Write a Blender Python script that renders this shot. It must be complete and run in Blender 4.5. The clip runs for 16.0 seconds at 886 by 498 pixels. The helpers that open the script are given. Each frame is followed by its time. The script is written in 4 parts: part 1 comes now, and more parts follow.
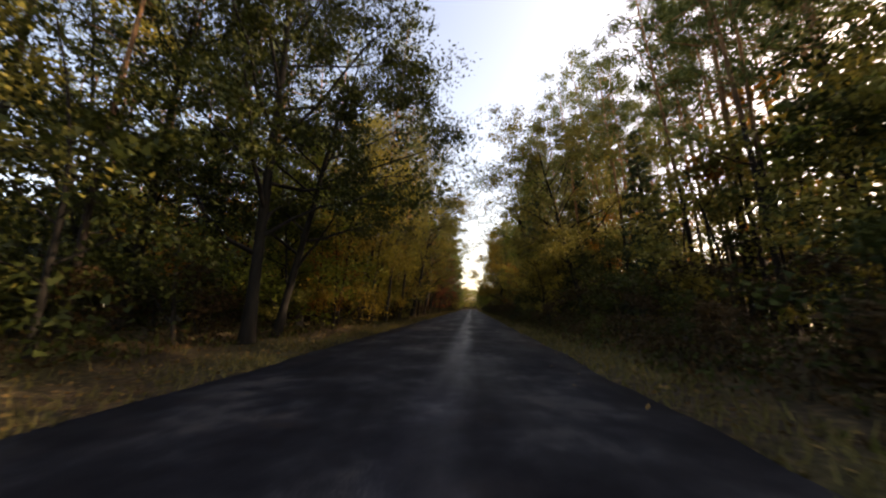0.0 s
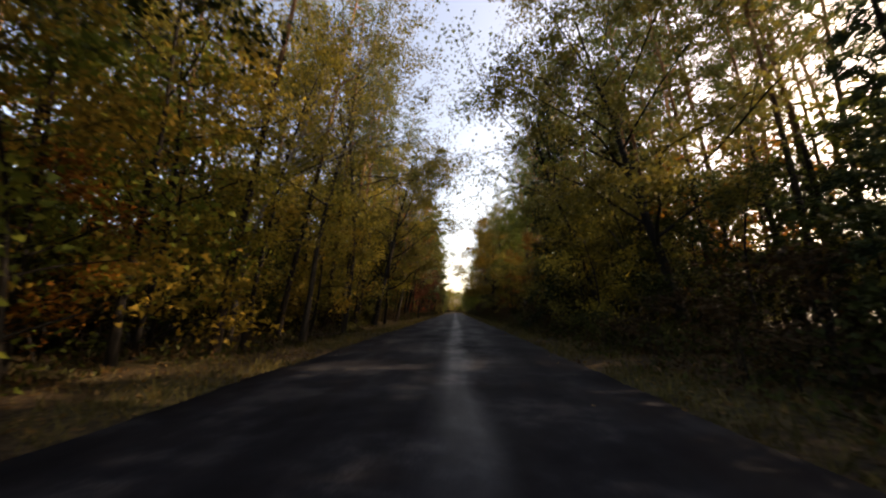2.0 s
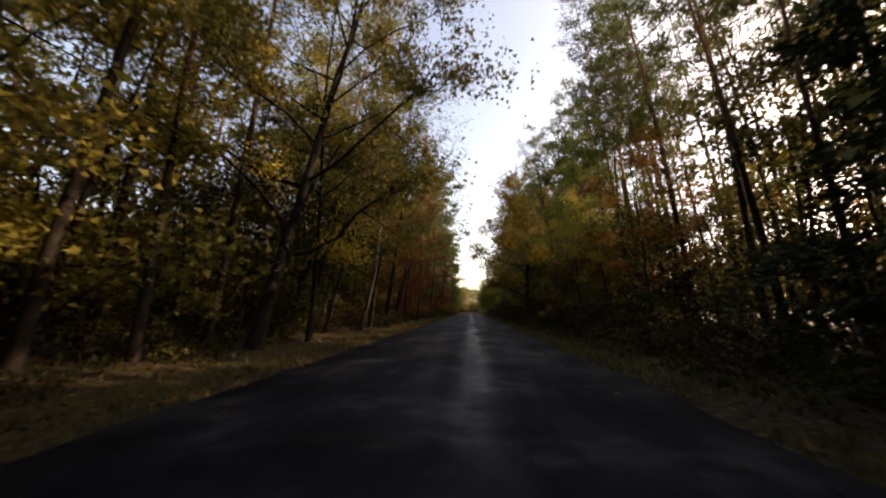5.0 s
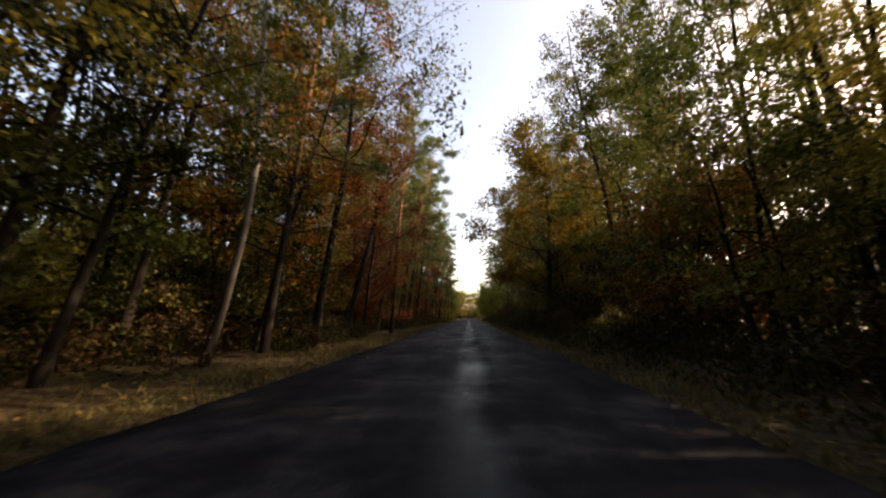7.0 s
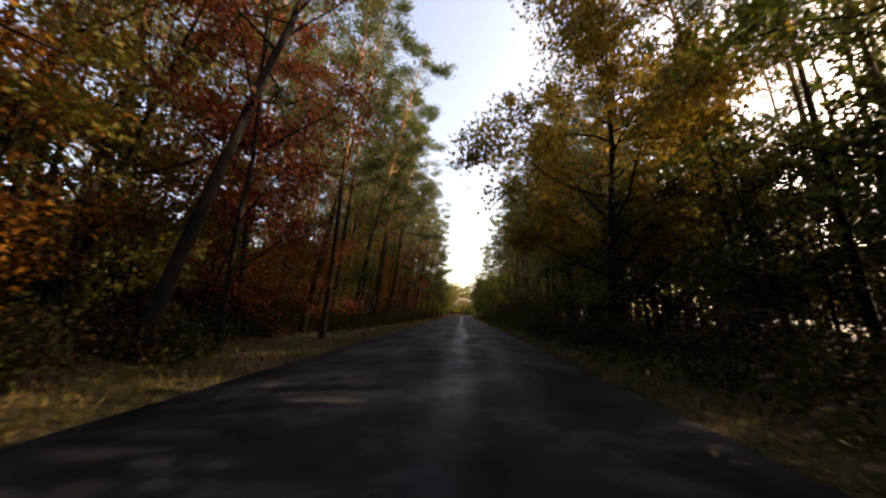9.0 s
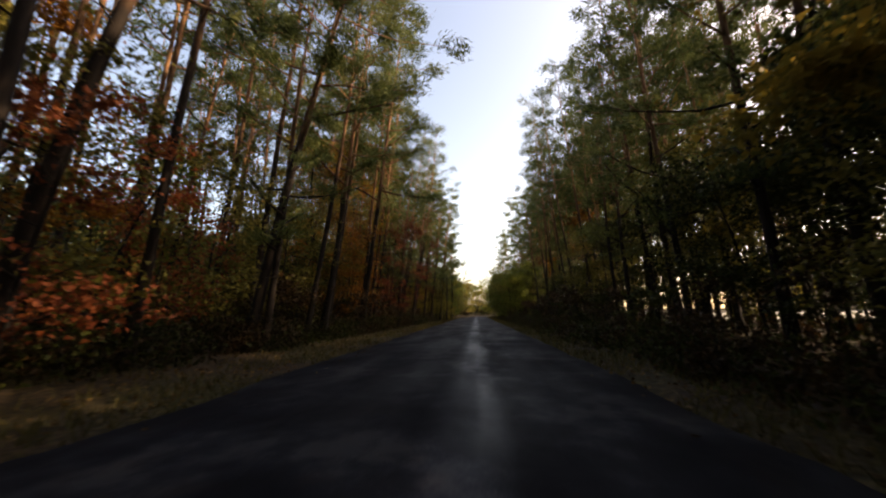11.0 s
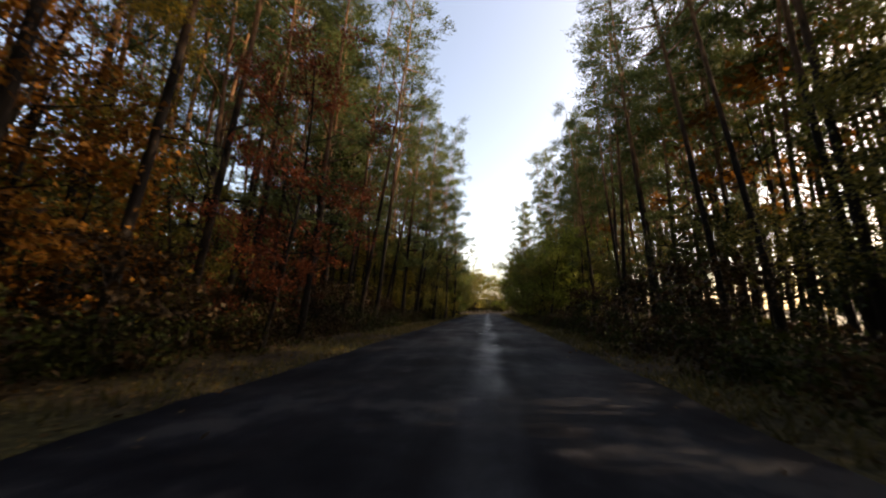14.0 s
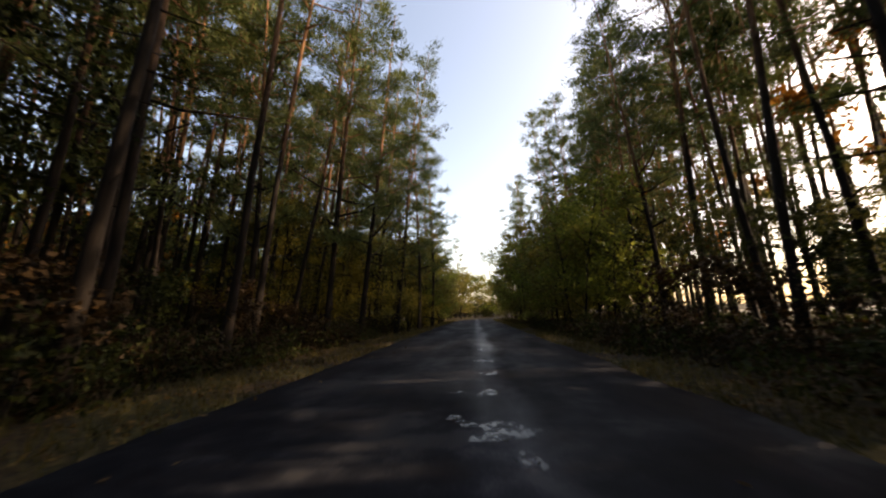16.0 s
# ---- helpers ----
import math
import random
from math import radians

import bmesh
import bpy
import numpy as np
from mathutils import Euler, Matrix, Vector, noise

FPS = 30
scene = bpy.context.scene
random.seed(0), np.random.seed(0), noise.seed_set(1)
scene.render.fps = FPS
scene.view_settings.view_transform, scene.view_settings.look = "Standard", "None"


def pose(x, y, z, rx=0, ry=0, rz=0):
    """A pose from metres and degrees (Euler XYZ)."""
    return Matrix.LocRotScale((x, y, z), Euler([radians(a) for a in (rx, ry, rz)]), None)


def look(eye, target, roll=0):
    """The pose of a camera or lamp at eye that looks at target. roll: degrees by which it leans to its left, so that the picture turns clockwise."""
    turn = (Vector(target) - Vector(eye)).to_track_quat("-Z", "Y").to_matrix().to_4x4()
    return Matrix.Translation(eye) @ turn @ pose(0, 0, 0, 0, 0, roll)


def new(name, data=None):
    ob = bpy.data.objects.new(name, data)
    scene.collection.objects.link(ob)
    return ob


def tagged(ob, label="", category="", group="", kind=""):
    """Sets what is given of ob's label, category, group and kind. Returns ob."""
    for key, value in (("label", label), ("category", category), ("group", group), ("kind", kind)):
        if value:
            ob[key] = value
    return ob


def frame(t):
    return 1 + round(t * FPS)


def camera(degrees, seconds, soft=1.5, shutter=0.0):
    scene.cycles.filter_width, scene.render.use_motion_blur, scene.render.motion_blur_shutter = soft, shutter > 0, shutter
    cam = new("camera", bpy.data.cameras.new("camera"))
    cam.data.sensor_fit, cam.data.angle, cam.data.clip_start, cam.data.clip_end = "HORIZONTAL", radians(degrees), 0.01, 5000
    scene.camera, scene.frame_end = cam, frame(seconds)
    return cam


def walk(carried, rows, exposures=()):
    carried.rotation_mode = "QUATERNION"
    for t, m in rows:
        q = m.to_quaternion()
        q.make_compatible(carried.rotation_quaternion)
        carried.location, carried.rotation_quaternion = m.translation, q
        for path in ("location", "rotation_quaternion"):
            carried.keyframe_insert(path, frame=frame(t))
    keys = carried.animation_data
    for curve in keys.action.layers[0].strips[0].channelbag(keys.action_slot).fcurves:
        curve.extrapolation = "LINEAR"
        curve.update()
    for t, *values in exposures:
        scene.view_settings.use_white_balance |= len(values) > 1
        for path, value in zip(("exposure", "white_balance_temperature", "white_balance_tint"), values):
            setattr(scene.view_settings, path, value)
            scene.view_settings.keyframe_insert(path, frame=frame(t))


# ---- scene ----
cam = camera(104.0, 16.0, soft=2.2, shutter=0.28)

# seconds, x, y, z, pitch, roll, yaw: a ride along the right half of a straight forest road
PATH = [
    (0.0, 0.82, 0.01, 1.0, 9.53, 0.05, 4.63),
    (0.5, 0.68, 2.69, 1.0, 9.87, 0.02, 6.06),
    (1.0, 0.59, 5.39, 1.0, 11.18, 1.80, 7.08),
    (1.5, 0.52, 8.17, 1.0, 10.91, 1.84, 3.14),
    (2.0, 0.51, 10.83, 1.0, 10.11, 1.03, 2.02),
    (2.5, 0.54, 13.30, 1.0, 10.38, 0.28, 6.43),
    (3.0, 0.48, 16.32, 1.0, 10.16, 4.26, 2.99),
    (3.5, 0.58, 18.90, 1.0, 10.30, 2.85, 3.07),
    (4.0, 0.50, 21.60, 1.0, 8.99, 1.10, 4.52),
    (4.6, 0.49, 24.84, 1.0, 9.81, 0.80, 4.51),
    (5.2, 0.48, 28.08, 1.0, 10.16, 0.70, 4.52),
    (5.8, 0.47, 31.32, 1.0, 10.27, 0.22, 4.33),
    (6.5, 0.46, 35.07, 1.0, 10.56, -1.27, 3.74),
    (7.0, 0.55, 37.73, 1.0, 11.11, 1.27, 4.21),
    (7.5, 0.53, 40.48, 1.0, 11.23, 0.82, 4.29),
    (8.0, 0.53, 43.36, 1.0, 10.37, 0.31, 3.25),
    (8.5, 0.53, 45.91, 1.0, 10.32, 3.16, 3.60),
    (9.0, 0.59, 48.65, 1.0, 10.35, -0.41, 3.09),
    (9.5, 0.59, 51.29, 1.0, 10.26, 0.86, 3.56),
    (10.0, 0.57, 53.90, 1.0, 10.76, 1.65, 6.53),
    (10.6, 0.60, 57.24, 1.0, 10.58, 1.19, 5.76),
    (11.2, 0.64, 60.48, 1.0, 10.50, 1.00, 5.42),
    (11.8, 0.68, 63.72, 1.0, 10.48, 0.69, 5.60),
    (12.5, 0.72, 67.45, 1.0, 10.41, -0.26, 6.23),
    (13.0, 0.63, 70.22, 1.0, 10.43, -0.06, 6.06),
    (13.5, 0.61, 72.93, 1.0, 10.04, 1.58, 8.24),
    (14.0, 0.51, 75.64, 1.0, 9.76, -0.12, 7.24),
    (14.5, 0.42, 78.27, 1.0, 10.97, 3.37, 5.24),
    (15.0, 0.41, 81.00, 1.0, 11.20, 2.75, 5.57),
    (15.5, 0.38, 83.71, 1.0, 10.99, 0.65, 3.27),
    (16.0, 0.32, 86.38, 1.0, 10.73, 2.19, 5.22),
]
EXPOSURE = 1.0

walk(cam, [(t, pose(x, y, z, 90 + p, r, a)) for t, x, y, z, p, r, a in PATH],
     exposures=[(0.0, EXPOSURE + 0.12, 9100, 21), (1.0, EXPOSURE + 0.1, 9100, 21), (3.0, EXPOSURE - 0.05, 9100, 21), (4.0, EXPOSURE - 0.05, 9100, 21),
                (6.5, EXPOSURE, 9100, 21), (7.5, EXPOSURE + 0.18, 9100, 21), (9.0, EXPOSURE + 0.12, 9100, 21), (10.0, EXPOSURE, 9100, 21),
                (12.5, EXPOSURE, 8600, 18), (13.0, EXPOSURE - 0.12, 8600, 18), (16.0, EXPOSURE - 0.12, 8600, 18)])

# ---- sky and sun ----
SUN_TURN, SUN_HEIGHT = 72.0, 25.5      # clockwise from straight ahead, above the horizon
world = bpy.data.worlds.new("sky")
scene.world = world
world.use_nodes = True
wn = world.node_tree.nodes
sky = wn.new("ShaderNodeTexSky")
sky.sky_type, sky.sun_disc = "NISHITA", False
sky.sun_elevation, sky.sun_rotation = radians(SUN_HEIGHT), radians(SUN_TURN)
sky.air_density, sky.dust_density, sky.ozone_density = 1.0, 2.05, 1.0
wn["Background"].inputs["Strength"].default_value = 0.24
world.node_tree.links.new(sky.outputs["Color"], wn["Background"].inputs["Color"])
sun = new("sun", bpy.data.lights.new("sun", "SUN"))
sun.data.energy, sun.data.angle, sun.data.color = 4.7, radians(0.6), (1.0, 0.86, 0.68)
sun_way = Vector((math.sin(radians(SUN_TURN)) * math.cos(radians(SUN_HEIGHT)),
                  math.cos(radians(SUN_TURN)) * math.cos(radians(SUN_HEIGHT)), math.sin(radians(SUN_HEIGHT))))
sun.matrix_world = look(sun_way * 300, (0, 60, 0))


# ---- materials ----
def material(name):
    m = bpy.data.materials.new(name)
    m.use_nodes = True
    t = m.node_tree
    return m, t.nodes, t.links, t.nodes["Principled BSDF"]


def ramp(nodes, stops):
    r = nodes.new("ShaderNodeValToRGB")
    while len(r.color_ramp.elements) < len(stops):
        r.color_ramp.elements.new(0.5)
    for e, (at, colour) in zip(r.color_ramp.elements, stops):
        e.position, e.color = at, (*colour, 1)
    return r


def leaf_material(name, dark, mid, light, translucent=0.35):
    """Leaves: colour varies from leaf to leaf and tree to tree; thin, so that light comes through."""
    m, n, l, b = material(name)
    geo, info = n.new("ShaderNodeNewGeometry"), n.new("ShaderNodeObjectInfo")
    tex = n.new("ShaderNodeTexNoise")
    tex.inputs["Scale"].default_value = 0.55
    l.new(geo.outputs["Position"], tex.inputs["Vector"])
    a = n.new("ShaderNodeMath"); a.operation = "MULTIPLY_ADD"
    l.new(geo.outputs["Random Per Island"], a.inputs[0]); a.inputs[1].default_value = 0.5
    c = n.new("ShaderNodeMath"); c.operation = "MULTIPLY_ADD"
    l.new(tex.outputs["Fac"], c.inputs[0]); c.inputs[1].default_value = 0.9; c.inputs[2].default_value = -0.22
    l.new(c.outputs[0], a.inputs[2])
    d = n.new("ShaderNodeMath"); d.operation = "MULTIPLY_ADD"
    l.new(info.outputs["Random"], d.inputs[0]); d.inputs[1].default_value = 0.2
    l.new(a.outputs[0], d.inputs[2])
    r = ramp(n, [(0.1, dark), (0.5, mid), (0.95, light)])
    l.new(d.outputs[0], r.inputs["Fac"])
    l.new(r.outputs["Color"], b.inputs["Base Color"])
    b.inputs["Roughness"].default_value = 0.55
    b.inputs["Specular IOR Level"].default_value = 0.1
    tr = n.new("ShaderNodeBsdfTranslucent")
    l.new(r.outputs["Color"], tr.inputs["Color"])
    mix = n.new("ShaderNodeMixShader")
    mix.inputs["Fac"].default_value = translucent
    l.new(b.outputs[0], mix.inputs[1]); l.new(tr.outputs[0], mix.inputs[2])
    l.new(mix.outputs[0], n["Material Output"].inputs["Surface"])
    return m


def bark_material(name, low, high, change=None, scale=9.0):
    """Furrowed bark; change: the heights between which low bark turns into high bark."""
    m, n, l, b = material(name)
    co = n.new("ShaderNodeTexCoord")
    mp = n.new("ShaderNodeMapping"); mp.inputs["Scale"].default_value = (1, 1, 0.22)
    l.new(co.outputs["Object"], mp.inputs["Vector"])
    vor = n.new("ShaderNodeTexNoise"); vor.inputs["Scale"].default_value = scale; vor.inputs["Detail"].default_value = 5
    l.new(mp.outputs[0], vor.inputs["Vector"])
    big = n.new("ShaderNodeTexNoise"); big.inputs["Scale"].default_value = 1.3
    l.new(co.outputs["Object"], big.inputs["Vector"])
    one = ramp(n, [(0.32, tuple(v * 0.4 for v in low)), (0.6, low), (0.8, tuple(min(1, v * 1.5) for v in low))])
    l.new(vor.outputs["Fac"], one.inputs["Fac"])
    out = one
    if change:
        two = ramp(n, [(0.3, tuple(v * 0.5 for v in high)), (0.55, high), (0.8, tuple(min(1, v * 1.35) for v in high))])
        l.new(vor.outputs["Fac"], two.inputs["Fac"])
        sep = n.new("ShaderNodeSeparateXYZ"); l.new(co.outputs["Object"], sep.inputs[0])
        add = n.new("ShaderNodeMath"); add.operation = "MULTIPLY_ADD"
        l.new(big.outputs["Fac"], add.inputs[0]); add.inputs[1].default_value = 4.0
        l.new(sep.outputs["Z"], add.inputs[2])
        mr = n.new("ShaderNodeMapRange")
        mr.inputs["From Min"].default_value, mr.inputs["From Max"].default_value = change[0] + 2, change[1] + 2
        l.new(add.outputs[0], mr.inputs["Value"])
        mix = n.new("ShaderNodeMix"); mix.data_type = "RGBA"
        l.new(mr.outputs[0], mix.inputs["Factor"])
        l.new(one.outputs[0], mix.inputs["A"]); l.new(two.outputs[0], mix.inputs["B"])
        l.new(mix.outputs["Result"], b.inputs["Base Color"])
    else:
        l.new(one.outputs[0], b.inputs["Base Color"])
    bump = n.new("ShaderNodeBump"); bump.inputs["Strength"].default_value = 0.8; bump.inputs["Distance"].default_value = 0.02
    l.new(vor.outputs["Fac"], bump.inputs["Height"]); l.new(bump.outputs[0], b.inputs["Normal"])
    b.inputs["Roughness"].default_value = 0.9
    b.inputs["Specular IOR Level"].default_value = 0.2
    return m


GREEN = leaf_material("green leaves", (0.0283, 0.0438, 0.00849), (0.082, 0.11, 0.0183), (0.198, 0.219, 0.0353))
# light green, with sunshine on the leaves put into its brightness
LIME = leaf_material("sunlit light green leaves", (0.0431, 0.0615, 0.0123), (0.123, 0.154, 0.0271), (0.295, 0.307, 0.0553), 0.5)
OLIVE = leaf_material("olive autumn leaves", (0.0487, 0.0502, 0.0133), (0.129, 0.121, 0.0271), (0.258, 0.209, 0.0492))
# withered brown, darkened further for the shade beneath the trees
BROWN = leaf_material("shaded withered brown leaves", (0.0135, 0.00836, 0.00492), (0.032, 0.0194, 0.00861), (0.0763, 0.0418, 0.0148), 0.2)
# GREEN again, with the shade under the trees put into its colour
SHADE = leaf_material("shaded green leaves", (0.0105, 0.0146, 0.00523), (0.0272, 0.0355, 0.00836), (0.0627, 0.068, 0.0146), 0.25)
YELLOW = leaf_material("yellow autumn leaves", (0.0877, 0.0849, 0.017), (0.246, 0.207, 0.0369), (0.517, 0.394, 0.0677), 0.5)
ORANGE = leaf_material("orange brown autumn leaves", (0.0738, 0.0295, 0.00861), (0.209, 0.0836, 0.0148), (0.443, 0.197, 0.0307))
RED = leaf_material("red oak leaves", (0.0615, 0.0148, 0.00984), (0.16, 0.0418, 0.0184), (0.332, 0.105, 0.0369))
GOLD = leaf_material("golden olive leaves", (0.0744, 0.0622, 0.0135), (0.203, 0.148, 0.0258), (0.467, 0.295, 0.0517), 0.58)
NEEDLE = leaf_material("pine needles", (0.0283, 0.0466, 0.017), (0.082, 0.11, 0.0353), (0.183, 0.198, 0.0636), 0.3)
SPRUCE = leaf_material("spruce needles", (0.00984, 0.0172, 0.00861), (0.0221, 0.0369, 0.016), (0.0431, 0.0615, 0.0246), 0.12)
PINE_BARK = bark_material("pine bark", (0.0221, 0.016, 0.0123), (0.295, 0.154, 0.0763), (6.0, 11.0))
OAK_BARK = bark_material("dark bark", (0.016, 0.0135, 0.0111), (0, 0, 0))
BIRCH_BARK = bark_material("pale birch bark", (0.0394, 0.0332, 0.0271), (0, 0, 0), scale=5.0)
WHITE_BARK = bark_material("white birch bark", (0.0369, 0.032, 0.0271), (0.209, 0.193, 0.172), (1.0, 5.0), scale=4.0)


def ground_material():
    m, n, l, b = material("forest floor and verge")
    co = n.new("ShaderNodeTexCoord")
    big, fine = n.new("ShaderNodeTexNoise"), n.new("ShaderNodeTexNoise")
    big.inputs["Scale"].default_value, fine.inputs["Scale"].default_value = 0.35, 9.0
    big.inputs["Detail"].default_value = 4; fine.inputs["Detail"].default_value = 6
    for t in (big, fine):
        l.new(co.outputs["Object"], t.inputs["Vector"])
    litter = ramp(n, [(0.3, (0.0123, 0.00922, 0.00615)), (0.5, (0.0369, 0.0246, 0.0135)), (0.75, (0.105, 0.0615, 0.0271))])
    moss = ramp(n, [(0.3, (0.0172, 0.016, 0.00738)), (0.55, (0.0467, 0.0394, 0.0148)), (0.8, (0.117, 0.0886, 0.0344))])
    l.new(fine.outputs["Fac"], litter.inputs["Fac"]); l.new(fine.outputs["Fac"], moss.inputs["Fac"])
    pick = ramp(n, [(0.42, (0, 0, 0)), (0.6, (1, 1, 1))])
    l.new(big.outputs["Fac"], pick.inputs["Fac"])
    mix = n.new("ShaderNodeMix"); mix.data_type = "RGBA"
    l.new(pick.outputs[0], mix.inputs["Factor"])
    l.new(litter.outputs[0], mix.inputs["A"]); l.new(moss.outputs[0], mix.inputs["B"])
    # beyond the belt of trees on the right lies an open stubble field
    stubble = ramp(n, [(0.3, (0.20, 0.175, 0.12)), (0.55, (0.36, 0.33, 0.25)), (0.8, (0.48, 0.45, 0.36))])
    l.new(fine.outputs["Fac"], stubble.inputs["Fac"])
    where = n.new("ShaderNodeSeparateXYZ"); l.new(co.outputs["Object"], where.inputs[0])
    border = n.new("ShaderNodeMath"); border.operation = "MULTIPLY_ADD"
    l.new(big.outputs["Fac"], border.inputs[0]); border.inputs[1].default_value = 4.0; l.new(where.outputs["X"], border.inputs[2])
    open_land = n.new("ShaderNodeMapRange")
    open_land.inputs["From Min"].default_value, open_land.inputs["From Max"].default_value = 17.0, 19.0
    l.new(border.outputs[0], open_land.inputs["Value"])
    before_bend = n.new("ShaderNodeMapRange")
    before_bend.inputs["From Min"].default_value, before_bend.inputs["From Max"].default_value = 140.0, 130.0
    l.new(where.outputs["Y"], before_bend.inputs["Value"])
    field = n.new("ShaderNodeMath"); field.operation = "MULTIPLY"
    l.new(open_land.outputs[0], field.inputs[0]); l.new(before_bend.outputs[0], field.inputs[1])
    land_mix = n.new("ShaderNodeMix"); land_mix.data_type = "RGBA"
    l.new(field.outputs[0], land_mix.inputs["Factor"])
    l.new(mix.outputs["Result"], land_mix.inputs["A"]); l.new(stubble.outputs[0], land_mix.inputs["B"])
    l.new(land_mix.outputs["Result"], b.inputs["Base Color"])
    bump = n.new("ShaderNodeBump"); bump.inputs["Strength"].default_value = 0.9; bump.inputs["Distance"].default_value = 0.05
    l.new(fine.outputs["Fac"], bump.inputs["Height"]); l.new(bump.outputs[0], b.inputs["Normal"])
    b.inputs["Roughness"].default_value = 0.95
    b.inputs["Specular IOR Level"].default_value = 0.15
    return m


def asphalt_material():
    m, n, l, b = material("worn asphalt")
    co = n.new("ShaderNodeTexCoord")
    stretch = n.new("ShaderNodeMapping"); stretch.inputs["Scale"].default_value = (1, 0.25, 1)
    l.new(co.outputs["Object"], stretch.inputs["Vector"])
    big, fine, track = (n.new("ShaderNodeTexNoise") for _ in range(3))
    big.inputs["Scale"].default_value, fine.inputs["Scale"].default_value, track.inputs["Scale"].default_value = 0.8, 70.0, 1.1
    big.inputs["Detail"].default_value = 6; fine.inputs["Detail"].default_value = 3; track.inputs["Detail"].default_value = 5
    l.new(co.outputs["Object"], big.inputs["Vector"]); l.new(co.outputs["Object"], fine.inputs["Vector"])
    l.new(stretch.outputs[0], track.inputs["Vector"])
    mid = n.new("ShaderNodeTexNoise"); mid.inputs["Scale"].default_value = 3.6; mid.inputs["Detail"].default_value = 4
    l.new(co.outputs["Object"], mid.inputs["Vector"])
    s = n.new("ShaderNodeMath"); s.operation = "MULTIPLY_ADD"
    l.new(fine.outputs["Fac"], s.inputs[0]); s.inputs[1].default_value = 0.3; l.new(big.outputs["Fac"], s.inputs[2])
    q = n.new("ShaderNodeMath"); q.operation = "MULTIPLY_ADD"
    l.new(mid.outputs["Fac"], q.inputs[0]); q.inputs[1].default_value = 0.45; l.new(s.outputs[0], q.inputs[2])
    # darker than real asphalt: part of the road's shade is in these colours
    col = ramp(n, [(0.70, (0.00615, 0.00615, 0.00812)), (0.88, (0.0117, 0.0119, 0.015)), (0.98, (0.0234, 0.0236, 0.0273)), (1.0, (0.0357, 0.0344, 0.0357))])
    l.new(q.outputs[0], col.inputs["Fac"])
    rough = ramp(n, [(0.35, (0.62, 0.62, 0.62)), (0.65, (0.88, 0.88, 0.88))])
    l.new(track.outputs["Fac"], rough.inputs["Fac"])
    # a strip right of the road's middle is paler, slightly bluer and smoother
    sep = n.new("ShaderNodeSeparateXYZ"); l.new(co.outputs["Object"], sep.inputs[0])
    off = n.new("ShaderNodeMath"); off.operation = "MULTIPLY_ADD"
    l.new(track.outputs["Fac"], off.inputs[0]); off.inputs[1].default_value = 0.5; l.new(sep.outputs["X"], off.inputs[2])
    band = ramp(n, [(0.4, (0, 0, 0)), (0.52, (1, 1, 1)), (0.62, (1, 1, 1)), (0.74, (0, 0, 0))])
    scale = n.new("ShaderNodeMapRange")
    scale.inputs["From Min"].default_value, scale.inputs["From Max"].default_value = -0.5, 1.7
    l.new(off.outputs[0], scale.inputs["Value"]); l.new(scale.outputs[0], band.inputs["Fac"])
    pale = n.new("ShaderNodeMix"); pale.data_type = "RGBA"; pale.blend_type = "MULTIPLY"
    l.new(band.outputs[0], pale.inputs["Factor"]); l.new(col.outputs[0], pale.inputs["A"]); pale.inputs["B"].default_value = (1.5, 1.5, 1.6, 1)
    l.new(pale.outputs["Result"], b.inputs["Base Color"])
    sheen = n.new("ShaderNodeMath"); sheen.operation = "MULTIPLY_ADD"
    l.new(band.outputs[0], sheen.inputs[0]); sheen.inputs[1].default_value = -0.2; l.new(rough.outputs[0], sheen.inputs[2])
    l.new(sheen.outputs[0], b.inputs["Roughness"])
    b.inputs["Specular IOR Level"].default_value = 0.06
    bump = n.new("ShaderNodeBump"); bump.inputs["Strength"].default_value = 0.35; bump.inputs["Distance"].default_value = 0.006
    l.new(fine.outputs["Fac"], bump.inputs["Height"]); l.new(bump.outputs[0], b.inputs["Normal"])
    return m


def plain_material(name, dark, light, rough, scale=6.0, spec=0.3):
    m, n, l, b = material(name)
    co, t = n.new("ShaderNodeTexCoord"), n.new("ShaderNodeTexNoise")
    t.inputs["Scale"].default_value, t.inputs["Detail"].default_value = scale, 5
    l.new(co.outputs["Object"], t.inputs["Vector"])
    r = ramp(n, [(0.3, dark), (0.7, light)])
    l.new(t.outputs["Fac"], r.inputs["Fac"]); l.new(r.outputs[0], b.inputs["Base Color"])
    b.inputs["Roughness"].default_value = rough
    b.inputs["Specular IOR Level"].default_value = spec
    return m


GROUND = ground_material()
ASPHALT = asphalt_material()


def damp_material():
    """Thin damp film, broken up at its edges, on the asphalt below."""
    m, n, l, b = material("damp asphalt")
    co, t = n.new("ShaderNodeTexCoord"), n.new("ShaderNodeTexNoise")
    t.inputs["Scale"].default_value, t.inputs["Detail"].default_value = 14.0, 6
    l.new(co.outputs["Object"], t.inputs["Vector"])
    b.inputs["Base Color"].default_value, b.inputs["Roughness"].default_value = (0.022, 0.022, 0.024, 1), 0.4
    mask = ramp(n, [(0.42, (0, 0, 0)), (0.6, (1, 1, 1))])
    l.new(t.outputs["Fac"], mask.inputs["Fac"])
    clear_film, mix = n.new("ShaderNodeBsdfTransparent"), n.new("ShaderNodeMixShader")
    l.new(mask.outputs[0], mix.inputs["Fac"]); l.new(clear_film.outputs[0], mix.inputs[1]); l.new(b.outputs[0], mix.inputs[2])
    l.new(mix.outputs[0], n["Material Output"].inputs["Surface"])
    return m


